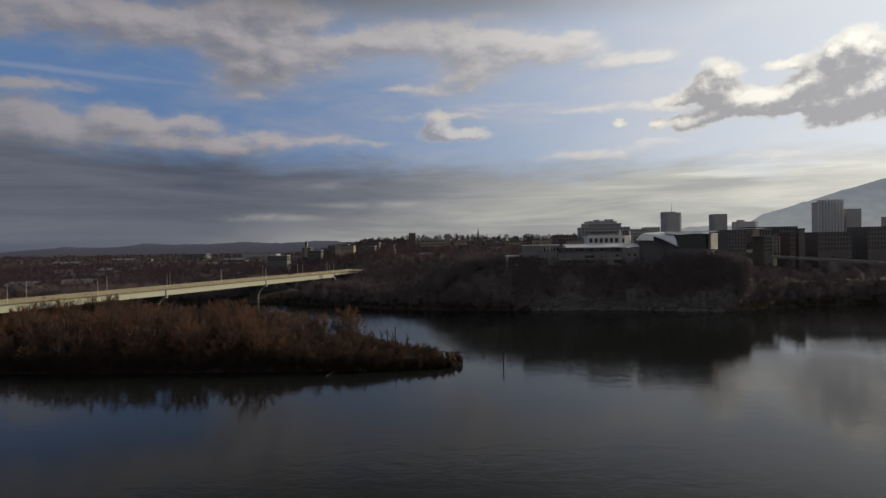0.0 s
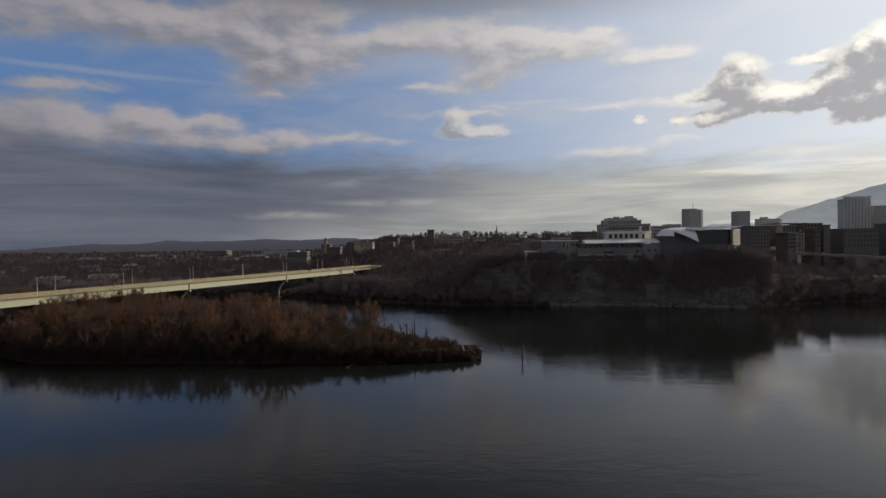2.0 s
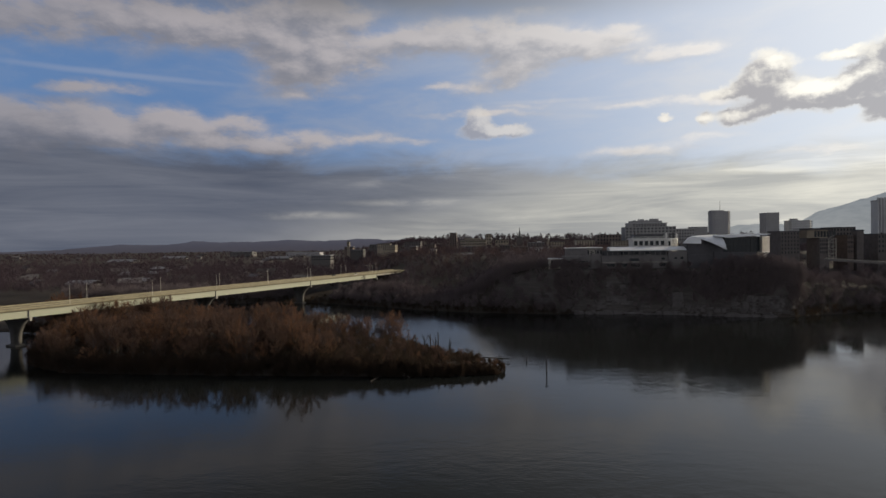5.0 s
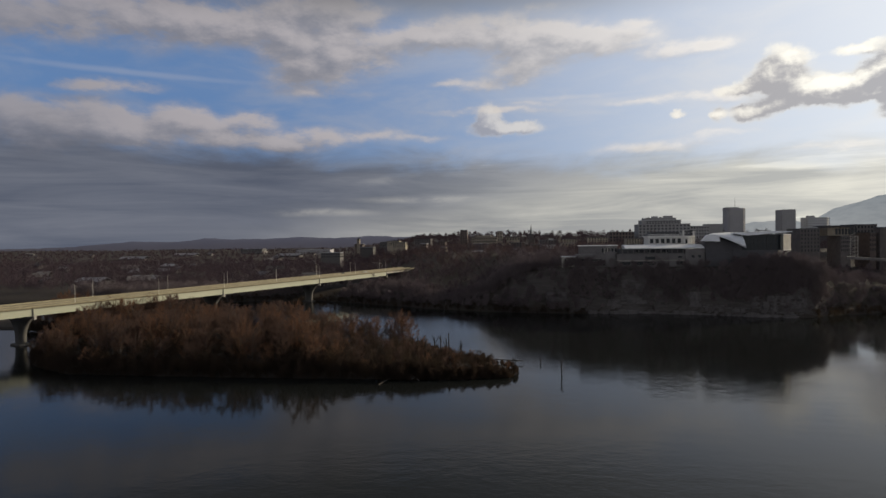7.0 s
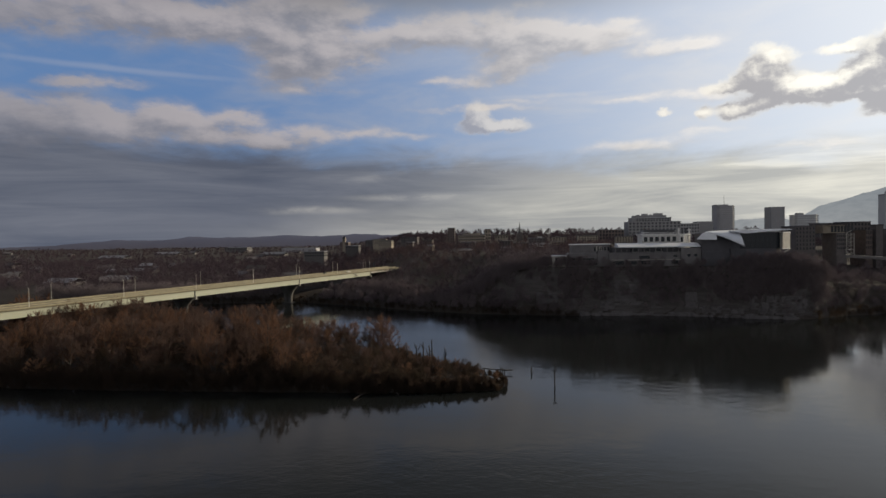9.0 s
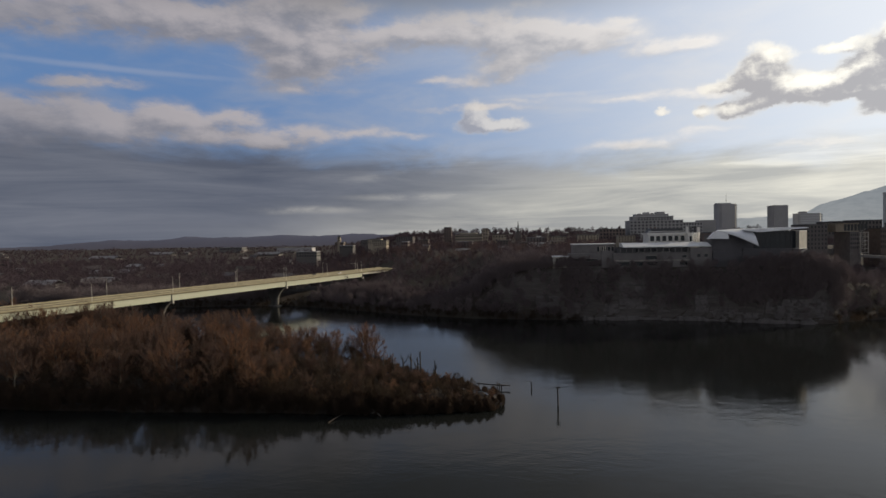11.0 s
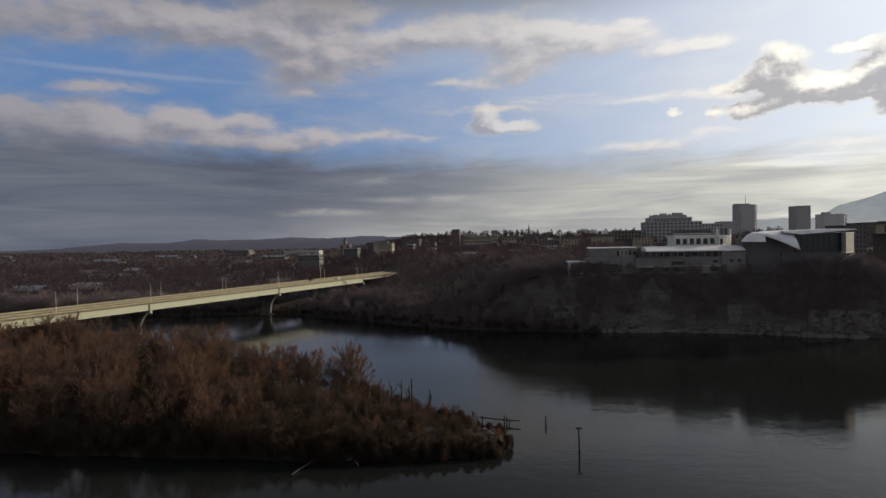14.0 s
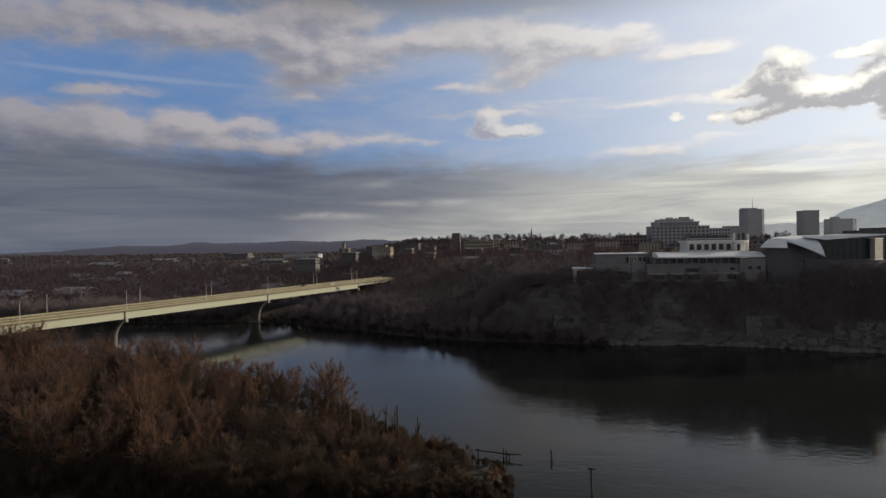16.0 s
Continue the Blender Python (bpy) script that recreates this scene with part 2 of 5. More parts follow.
def material(name, colour, rough=0.8, metal=0.0, vary=0.25, scale=0.6, fine=6.0, bump=0.0, tint=None, per_object=0.0, spec=0.5):
    """A surface with broad stains, fine grain and a little relief, at real size."""
    m = bpy.data.materials.new(name)
    m.use_nodes = True
    k = Nodes(m.node_tree)
    place = k.add("ShaderNodeTexCoord").outputs["Object"]
    broad = k.noise(place, scale, 4.0, 0.6, 0.3).outputs[0]
    grain = k.noise(place, fine, 3.0, 0.6).outputs[0]
    other = tint or tuple(c * 0.55 for c in colour)
    col = k.mix(k.span(broad, 0.35, 0.72, 0.0, min(1.0, vary * 2.2)), colour, other)
    col = k.mix(k.math("MULTIPLY", grain, vary), col, tuple(c * 0.6 for c in colour))
    if per_object:
        r = k.add("ShaderNodeObjectInfo").outputs["Random"]
        hsv = k.add("ShaderNodeHueSaturation")
        k.put(hsv.inputs["Value"], k.math("MULTIPLY_ADD", r, per_object, 1 - per_object / 2))
        k.put(hsv.inputs["Color"], col)
        col = hsv.outputs[0]
    b = k.add("ShaderNodeBsdfPrincipled")
    k.put(b.inputs["Base Color"], col)
    k.put(b.inputs["Roughness"], k.math("MULTIPLY_ADD", broad, 0.2, rough - 0.1))
    b.inputs["Metallic"].default_value = metal
    b.inputs["Specular IOR Level"].default_value = spec
    if bump:
        n = k.add("ShaderNodeBump")
        n.inputs["Strength"].default_value, n.inputs["Distance"].default_value = 0.6, bump
        k.put(n.inputs["Height"], k.math("ADD", grain, broad))
        k.put(b.inputs["Normal"], n.outputs[0])
    k.put(k.add("ShaderNodeOutputMaterial").inputs[0], b.outputs[0])
    return m


def twig_material(name, a, b_, c, through_light=0.45):
    """Bark and twigs: each twig takes its own tone."""
    m = bpy.data.materials.new(name)
    m.use_nodes = True
    k = Nodes(m.node_tree)
    island = k.add("ShaderNodeNewGeometry").outputs["Random Per Island"]
    each = k.add("ShaderNodeObjectInfo").outputs["Random"]
    place = k.add("ShaderNodeTexCoord").outputs["Object"]
    col = k.mix(each, a, b_)
    col = k.mix(k.math("MULTIPLY", island, 0.45), col, c)
    col = k.mix(k.span(k.noise(place, 0.35, 3.0).outputs[0], 0.35, 0.7, 0, 0.5), col, a)
    clump = k.noise(place, 0.07, 3.0, 0.6).outputs[0]
    col = k.mix(k.span(clump, 0.4, 0.62, 0.0, 0.3), col, tuple(v * 0.6 for v in c))
    front, back, both = k.add("ShaderNodeBsdfDiffuse"), k.add("ShaderNodeBsdfTranslucent"), k.add("ShaderNodeMixShader")
    k.put(front.inputs[0], col)
    k.put(back.inputs[0], col)
    both.inputs[0].default_value = through_light
    k.put(both.inputs[1], front.outputs[0])
    k.put(both.inputs[2], back.outputs[0])
    k.put(k.add("ShaderNodeOutputMaterial").inputs[0], both.outputs[0])
    return m


def water_material():
    m = bpy.data.materials.new("river_water")
    m.use_nodes = True
    k = Nodes(m.node_tree)
    place = k.add("ShaderNodeTexCoord").outputs["Object"]
    ripple = k.noise(k.vec("MULTIPLY", place, (1.0, 1.6, 1)), 0.55, 4.0, 0.6).outputs[0]
    gust = k.span(k.noise(k.vec("MULTIPLY", place, (0.4, 1.0, 1)), 0.012, 3.0, 0.6).outputs[0], 0.35, 0.7, 0.25, 1.0)
    swell = k.noise(k.vec("MULTIPLY", place, (0.7, 1.0, 1)), 0.22, 3.0, 0.55, 0.4).outputs[0]
    n = k.add("ShaderNodeBump")
    k.put(n.inputs["Strength"], gust)
    n.inputs["Distance"].default_value = 0.036
    k.put(n.inputs["Height"], k.math("MULTIPLY_ADD", swell, 2.4, ripple))
    # wind and current ruffle the back channel behind the island
    turned = k.add("ShaderNodeMapping")
    turned.vector_type = "TEXTURE"
    turned.inputs["Location"].default_value, turned.inputs["Rotation"].default_value, turned.inputs["Scale"].default_value = (-46, 352, 0), (0, 0, radians(26)), (42, 112, 1)
    k.put(turned.inputs["Vector"], k.vec("ADD", place, k.vec("MULTIPLY", k.vec("SUBTRACT", k.noise(place, 0.03, 3.0).outputs["Color"], (0.5, 0.5, 0.5)), (50, 60, 0))))
    ruffled = k.span(k.vec("LENGTH", turned.outputs[0]), 1.3, 0.2)
    b = k.add("ShaderNodeBsdfPrincipled")
    k.put(b.inputs["Base Color"], k.mix(k.noise(place, 0.02, 2.0).outputs[0], (0.0085, 0.0098, 0.0105), (0.0125, 0.0136, 0.0118)))
    k.put(b.inputs["Roughness"], k.math("MULTIPLY_ADD", ruffled, 0.12, k.math("MULTIPLY_ADD", gust, 0.06, 0.03)))
    b.inputs["IOR"].default_value = 1.333
    b.inputs["Specular IOR Level"].default_value = 0.2
    k.put(b.inputs["Normal"], n.outputs[0])
    k.put(k.add("ShaderNodeOutputMaterial").inputs[0], b.outputs[0])
    return m


def ground_material():
    """Leaf litter, dry grass and bare limestone where the bank is steep."""
    m = bpy.data.materials.new("ground_cover")
    m.use_nodes = True
    k = Nodes(m.node_tree)
    place = k.add("ShaderNodeTexCoord").outputs["Object"]
    broad = k.noise(place, 0.03, 5.0, 0.6).outputs[0]
    fine = k.noise(place, 0.6, 4.0, 0.65).outputs[0]
    litter = k.mix(k.span(broad, 0.35, 0.65), (0.052, 0.042, 0.038), (0.05, 0.044, 0.036))
    litter = k.mix(k.math("MULTIPLY", fine, 0.6), litter, (0.03, 0.024, 0.02))
    up = k.add("ShaderNodeSeparateXYZ")
    k.put(up.inputs[0], k.add("ShaderNodeNewGeometry").outputs["True Normal"])
    strata = k.noise(k.vec("MULTIPLY", place, (0.12, 0.12, 1.1)), 0.8, 5.0, 0.65).outputs[0]
    rock = k.mix(k.span(strata, 0.35, 0.7), (0.1, 0.09, 0.085), (0.06, 0.053, 0.05))
    steep = k.span(k.math("ADD", up.outputs[2], k.math("MULTIPLY_ADD", broad, 0.6, -0.3)), 0.42, 0.2)
    along = k.add("ShaderNodeSeparateXYZ")
    k.put(along.inputs[0], place)
    steep = k.math("MULTIPLY", steep, k.span(along.outputs[1], 385.0, 420.0))
    b = k.add("ShaderNodeBsdfPrincipled")
    k.put(b.inputs["Base Color"], k.mix(steep, litter, rock))
    b.inputs["Roughness"].default_value = 0.95
    b.inputs["Specular IOR Level"].default_value = 0.15
    n = k.add("ShaderNodeBump")
    n.inputs["Strength"].default_value, n.inputs["Distance"].default_value = 0.8, 0.5
    k.put(n.inputs["Height"], k.math("ADD", fine, strata))
    k.put(b.inputs["Normal"], n.outputs[0])
    k.put(k.add("ShaderNodeOutputMaterial").inputs[0], b.outputs[0])
    return m


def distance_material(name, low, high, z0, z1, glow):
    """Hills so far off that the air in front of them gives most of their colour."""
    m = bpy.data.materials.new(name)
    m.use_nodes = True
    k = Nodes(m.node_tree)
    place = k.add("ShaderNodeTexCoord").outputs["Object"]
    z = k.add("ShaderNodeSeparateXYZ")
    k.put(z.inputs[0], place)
    # haze is painted in: a tone by height, given off as glow
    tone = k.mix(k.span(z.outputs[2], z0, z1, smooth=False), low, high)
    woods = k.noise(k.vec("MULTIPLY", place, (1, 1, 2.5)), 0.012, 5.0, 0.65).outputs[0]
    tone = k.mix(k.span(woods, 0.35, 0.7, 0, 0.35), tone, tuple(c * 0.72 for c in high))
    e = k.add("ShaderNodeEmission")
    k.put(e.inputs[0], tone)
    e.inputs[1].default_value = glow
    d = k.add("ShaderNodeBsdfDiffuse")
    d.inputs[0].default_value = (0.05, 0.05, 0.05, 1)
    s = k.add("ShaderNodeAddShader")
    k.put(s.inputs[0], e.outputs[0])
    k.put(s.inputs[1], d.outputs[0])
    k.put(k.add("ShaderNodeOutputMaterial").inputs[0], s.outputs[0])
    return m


def glass_material(name, tone=(0.02, 0.025, 0.03)):
    return material(name, tone, 0.2, 0.0, 0.15, 0.3, 2.0, spec=0.25)


M = {
    "ground": ground_material(),
    "water": water_material(),
    "twig": twig_material("bare_twigs", (0.128, 0.083, 0.067), (0.15, 0.094, 0.071), (0.1, 0.069, 0.056)),
    "twig_rust": twig_material("rusty_twigs", (0.18, 0.102, 0.067), (0.208, 0.115, 0.07), (0.124, 0.078, 0.058)),
    # cliff and bank twigs: haze is put into the paler purple-grey
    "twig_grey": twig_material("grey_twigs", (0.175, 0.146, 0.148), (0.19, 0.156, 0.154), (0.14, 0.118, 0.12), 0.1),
    "twig_bank": twig_material("bank_twigs", (0.165, 0.137, 0.142), (0.18, 0.146, 0.148), (0.13, 0.111, 0.118), 0.1),
    "bark": material("bark", (0.075, 0.056, 0.043), 0.9, 0, 0.4, 0.8, 9, per_object=0.5),
    "pale_bark": material("pale_bark", (0.11, 0.098, 0.085), 0.85, 0, 0.4, 0.6, 6),
    # far twigs: cloud shadow and purple haze are put into the colour
    "twig_far_hazed": twig_material("hazed_far_twigs", (0.078, 0.059, 0.068), (0.09, 0.064, 0.07), (0.062, 0.05, 0.061), 0.15),
    "twig_town": twig_material("town_twigs", (0.1, 0.072, 0.072), (0.12, 0.078, 0.072), (0.075, 0.06, 0.065)),
    "old_concrete": material("weathered_concrete", (0.17, 0.16, 0.155), 0.9, 0, 0.3, 0.2, 4),
    "tower_glass": material("tower_glass", (0.27, 0.265, 0.27), 0.4, 0, 0.15, 0.1, 2),
    "limestone": material("pale_limestone", (0.14, 0.127, 0.124), 0.9, 0, 0.6, 0.25, 2.5, 0.08, tint=(0.08, 0.071, 0.07)),
    "evergreen": twig_material("evergreen", (0.03, 0.045, 0.025), (0.045, 0.055, 0.03), (0.02, 0.03, 0.018)),
    # shade at the foot of the trees is put into the scrub's dark colour
    "scrub": twig_material("river_scrub", (0.066, 0.046, 0.035), (0.062, 0.046, 0.032), (0.04, 0.032, 0.027)),
    "girder": material("girder_paint", (0.355, 0.36, 0.27), 0.55, 0, 0.2, 0.15, 3, tint=(0.33, 0.34, 0.23)),
    "concrete": material("concrete", (0.42, 0.39, 0.34), 0.85, 0, 0.25, 0.25, 4, 0.01, per_object=0.1),
    "parapet": material("parapet_concrete", (0.27, 0.235, 0.15), 0.85, 0, 0.25, 0.3, 4),
    "asphalt": material("road_surface", (0.15, 0.13, 0.085), 0.9, 0, 0.25, 0.2, 5),
    "barrier_shadow": material("barrier_shadow_tone", (0.09, 0.075, 0.05), 0.7, 0, 0.3, 0.5, 3),
    "iron": material("dark_iron", (0.045, 0.045, 0.048), 0.6, 0.3, 0.3, 1, 6),
    "galv": material("galvanised_steel", (0.5, 0.47, 0.4), 0.5, 0.3, 0.2, 1, 5),
    "white": material("white_paint", (0.7, 0.68, 0.64), 0.6, 0, 0.12, 0.3, 3),
    # shade on the pier fronts is put into this dark concrete
    "pier": material("shaded_pier_concrete", (0.1, 0.094, 0.086), 0.85, 0, 0.3, 0.2, 4, 0.01),
    "museum": material("museum_concrete", (0.17, 0.158, 0.155), 0.85, 0, 0.2, 0.2, 3, 0.01),
    "pale_roof": material("pale_roof", (0.66, 0.66, 0.67), 0.55, 0, 0.1, 0.2, 2),
    "steel": material("brushed_steel", (0.74, 0.75, 0.77), 0.45, 0.35, 0.12, 0.2, 2),
    "zinc": material("blue_grey_zinc", (0.075, 0.072, 0.08), 0.6, 0.2, 0.2, 0.2, 2),
    "glass": glass_material("dark_glass"),
    "slate": material("slate_roof", (0.07, 0.07, 0.075), 0.7, 0, 0.3, 0.4, 4),
    "brick": material("red_brick", (0.15, 0.115, 0.1), 0.9, 0, 0.3, 0.3, 5, per_object=0.4),
    "dark_brick": material("dark_brick", (0.14, 0.122, 0.116), 0.9, 0, 0.3, 0.2, 5, per_object=0.3),
    "tan": material("tan_stone", (0.33, 0.28, 0.215), 0.85, 0, 0.25, 0.2, 4, per_object=0.3),
    "tower": material("tower_stone", (0.34, 0.33, 0.33), 0.8, 0, 0.15, 0.05, 2, per_object=0.2),
    "hotel": material("hotel_stone", (0.3, 0.29, 0.285), 0.8, 0, 0.15, 0.05, 2),
    "pale_tower": material("pale_tower_stone", (0.5, 0.5, 0.5), 0.8, 0, 0.12, 0.05, 2),
    "house": material("house_paint", (0.12, 0.11, 0.105), 0.75, 0, 0.2, 0.3, 4, per_object=0.8),
    "shingle": material("shingles", (0.1, 0.09, 0.09), 0.85, 0, 0.3, 0.4, 5, per_object=1.2),
    "light_roof": material("light_membrane_roof", (0.17, 0.17, 0.185), 0.6, 0, 0.2, 0.2, 3, per_object=0.4),
    "timber": material("weathered_timber", (0.05, 0.042, 0.038), 0.9, 0, 0.4, 1, 8),
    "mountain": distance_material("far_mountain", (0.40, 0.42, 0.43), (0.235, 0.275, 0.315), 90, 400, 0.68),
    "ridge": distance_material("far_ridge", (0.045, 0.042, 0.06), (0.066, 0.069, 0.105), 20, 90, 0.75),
}

# ---- mesh helpers ----


class Shape:
    """Collects corners and faces of one part."""

    def __init__(self):
        self.v, self.f = [], []

    def box(self, x0, x1, y0, y1, z0, z1, bevel=0.0):
        n = len(self.v)
        b = bevel
        ring = [(x0 + b, y0), (x1 - b, y0), (x1, y0 + b), (x1, y1 - b), (x1 - b, y1), (x0 + b, y1), (x0, y1 - b), (x0, y0 + b)] if b else [(x0, y0), (x1, y0), (x1, y1), (x0, y1)]
        c = len(ring)
        self.v += [(x, y, z0) for x, y in ring] + [(x, y, z1) for x, y in ring]
        self.f += [tuple(reversed(range(n, n + c))), tuple(range(n + c, n + 2 * c))]
        self.f += [(n + i, n + (i + 1) % c, n + c + (i + 1) % c, n + c + i) for i in range(c)]
        return self

    def prism(self, outline, a, b, axis="y"):
        """An outline in two directions, pushed from a to b along the third."""
        n, c = len(self.v), len(outline)
        for d in (a, b):
            self.v += [(p, d, q) if axis == "y" else (d, p, q) if axis == "x" else (p, q, d) for p, q in outline]
        self.f += [tuple(range(n, n + c)), tuple(reversed(range(n + c, n + 2 * c)))]
        self.f += [(n + (i + 1) % c, n + i, n + c + i, n + c + (i + 1) % c) for i in range(c)]
        return self

    def tube(self, points, radii, sides=6):
        n = len(self.v)
        pts = [Vector(p) for p in points]
        for i, (p, r) in enumerate(zip(pts, [float(q) for q in radii])):
            way = (pts[min(i + 1, len(pts) - 1)] - pts[max(i - 1, 0)]).normalized()
            a = way.cross(Vector((0.31, 0.93, 0.2))).normalized()
            b = way.cross(a)
            self.v += [tuple(p + r * (math.cos(t) * a + math.sin(t) * b)) for t in (2 * math.pi * j / sides for j in range(sides))]
        for i in range(len(pts) - 1):
            for j in range(sides):
                k = n + i * sides
                self.f.append((k + j, k + (j + 1) % sides, k + sides + (j + 1) % sides, k + sides + j))
        self.f += [tuple(reversed(range(n, n + sides))), tuple(range(len(self.v) - sides, len(self.v)))]
        return self

    def add(self, verts, faces):
        n = len(self.v)
        self.v += [tuple(v) for v in verts]
        self.f += [tuple(i + n for i in f) for f in faces]
        return self

    def mesh(self, name, mat, smooth=False):
        me = bpy.data.meshes.new(name)
        me.from_pydata(self.v, [], self.f)
        me.materials.append(mat)
        if smooth:
            me.polygons.foreach_set("use_smooth", [True] * len(me.polygons))
        bm = bmesh.new()
        bm.from_mesh(me)
        bmesh.ops.recalc_face_normals(bm, faces=bm.faces)
        bm.to_mesh(me)
        bm.free()
        return me


def part(name, shape, mat, parent, label="", smooth=False):
    me = shape if isinstance(shape, bpy.types.Mesh) else shape.mesh(name, mat, smooth)
    ob = new(name, me)
    ob.parent = parent
    return tagged(ob, label)


def thing(name, x, y, z, turn, label, category, group="", kind=""):
    ob = new(name)
    ob.matrix_basis = pose(x, y, z, 0, 0, turn)
    return tagged(ob, label, category, group, kind)


def solo(name, shape, mat, label, category, kind="", smooth=False, m=None):
    ob = new(name, shape if isinstance(shape, bpy.types.Mesh) else shape.mesh(name, mat, smooth))
    if m:
        ob.matrix_basis = m
    return tagged(ob, label, category, kind=kind)


# ---- land and water ----
SHORE_X = np.array([-3600, -1000, -400, -260, -190, -125, -80, -42, 0, 40, 105, 130, 155, 178, 195, 225, 265, 330, 600, 1500, 3600.0])
SHORE_Y = np.array([600, 520, 505, 522, 530, 498, 472, 456, 446, 441, 440, 437, 427, 421, 425, 441, 455, 462, 478, 640, 900.0])
RIM_X = np.array([-3600, -500, -250, -150, -110, -82, -66, -52, -37, -20, -5, 20, 30, 195, 225, 290, 420, 3600.0])
RIM_Z = np.array([8, 7, 7, 8.5, 9, 8, 6, 7, 11, 20, 28, 33.5, 34, 34, 20, 16, 16, 14.0])
WIDE_X = np.array([-3600, -250, -120, -30, 30, 195, 235, 3600.0])
WIDE = np.array([40, 40, 26, 14, 3.8, 3.8, 20, 34.0])
NEAR_X = np.array([-900, -420, -330, -290, -260, -230, -200, -110, -50, -20, -6, -2.0])
NEAR_Y = np.array([352, 356, 350, 334, 298, 247, 231, 231, 232, 235, 240, 248.0])
BACK_Y = np.array([460, 410, 392, 384, 378, 370, 360, 326, 286, 266, 256, 249.0])


def soft(a, b, x):
    t = np.clip((x - a) / (b - a), 0, 1)
    return t * t * (3 - 2 * t)


def waves(x, y, s, seed):
    """Smooth rolling between -1 and 1."""
    r = np.random.RandomState(seed)
    out = 0
    for i in range(5):
        a, p, q = r.uniform(0, 6.28, 3)
        f = (1 + 0.7 * i) / s
        out = out + np.sin((x * np.cos(a) + y * np.sin(a)) * f * 6.28 + p) * np.cos((y * np.cos(a) - x * np.sin(a)) * f * 4.1 + q) / (1 + 0.6 * i)
    return out / 2.2


def ground_height(x, y):
    x, y = np.asarray(x, float), np.asarray(y, float)
    bluff = soft(20, 44, x) * soft(212, 192, x)
    wob = waves(x, y, 60, 3) * 2.5 * (1 - 0.75 * bluff)
    d = y - np.interp(x, SHORE_X, SHORE_Y) + wob * soft(-40, 30, x * 0 + 20)
    rim, wide = np.interp(x, RIM_X, RIM_Z), np.interp(x, WIDE_X, WIDE)
    bank = -4 + 4.5 * soft(-8, 1, d) + 2.5 * soft(1, 4, d) + (rim - 3) * soft(3.5 - 1.6 * bluff, 3.5 - 1.6 * bluff + wide, d + waves(x, y, 23, 9) * (2 - 1.3 * bluff))
    bearing = x / np.maximum(y, 200.0)
    hill = 10 + 27 * soft(-0.33, -0.14, bearing) - 5 * soft(0.2, 0.5, bearing)
    hill = hill + 19 * soft(850, 1500, y) * soft(-0.33, -0.14, bearing) + waves(x, y, 700, 5) * 5 + waves(x, y, 240, 6) * 2
    back = soft(40, 330, d)
    south = bank * (1 - back) + np.maximum(hill, 4) * back * (bank > 0) + bank * back * (bank <= 0)
    inside = np.minimum(y - np.interp(x, NEAR_X, NEAR_Y), np.interp(x, NEAR_X, BACK_Y) - y) - np.maximum(x + 3, 0) * 2
    isle = -4 + 5.0 * soft(-5, 1.5, inside + waves(x, y, 30, 11) * 1.2) + 1.2 * soft(4, 25, inside)
    north = -4 + 9 * soft(-150, -190, y) + 14 * soft(-190, -380, y)
    return np.maximum(np.maximum(south, isle), north)


def grid_mesh(name, xs, ys, z, mat):
    X, Y = np.meshgrid(xs, ys)
    v = np.stack([X, Y, z(X, Y)], -1).reshape(-1, 3)
    n, r = len(xs), np.arange(len(xs) * (len(ys) - 1))
    r = r[(r + 1) % n != 0]
    me = bpy.data.meshes.new(name)
    me.from_pydata(v.tolist(), [], np.stack([r, r + 1, r + n + 1, r + n], -1).tolist())
    me.materials.append(mat)
    me.polygons.foreach_set("use_smooth", [True] * len(me.polygons))
    return me


steps = np.concatenate
gx = steps([np.arange(-3600, -520, 70), np.arange(-520, 620, 5.0), np.arange(620, 3601, 70)])
gy = steps([np.arange(-420, 200, 30), np.arange(200, 222, 5.0), np.arange(222, 262, 1.6), np.arange(262, 413, 5.0), np.arange(413, 462, 1.0), np.arange(462, 500, 2.0), np.arange(500, 720, 8.0), np.arange(720, 1600, 30), np.arange(1600, 4400, 100)])
solo("ground", grid_mesh("ground", gx, gy, ground_height, M["ground"]), None, "winter ground with leaf litter, dry grass and limestone banks", "ground", "structure")
solo("water", Shape().add([(-3600, -400, 0), (3600, -400, 0), (3600, 1100, 0), (-3600, 1100, 0)], [(0, 1, 2, 3)]), M["water"],
     "calm dark river mirroring the cloudy sky", "river", "structure")


def far_ridge(x, y):
    crest = np.interp(x, [-3600, -2950, -2800, -2680, -2540, -2180, -1970, -1720, -1470, -1130, -920, -780, -300, 3600], [20, 24, 34, 50, 55, 57, 71, 64, 72, 67, 73, 68, 62, 40])
    return 4 + (crest - 4 + waves(x, y, 420, 21) * 9 + waves(x, y, 110, 22) * 5.0) * soft(3150, 3480, y) * soft(4250, 3560, y)


def mountain_height(x, y):
    crest = np.interp(x, [1050, 1200, 1330, 1470, 1560, 1640, 1850, 2040, 2230, 2600, 3100, 3600], [20, 118, 121, 110, 140, 192, 248, 305, 360, 440, 480, 470])
    return 5 + (crest - 5 + waves(x, y, 180, 31) * 6) * soft(2700, 3230, y) * soft(3900, 3280, y)


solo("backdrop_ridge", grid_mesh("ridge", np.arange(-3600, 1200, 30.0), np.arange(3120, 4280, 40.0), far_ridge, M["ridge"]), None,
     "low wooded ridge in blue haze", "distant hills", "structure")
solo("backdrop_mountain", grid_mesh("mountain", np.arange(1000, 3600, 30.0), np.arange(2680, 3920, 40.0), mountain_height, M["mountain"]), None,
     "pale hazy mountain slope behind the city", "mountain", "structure")

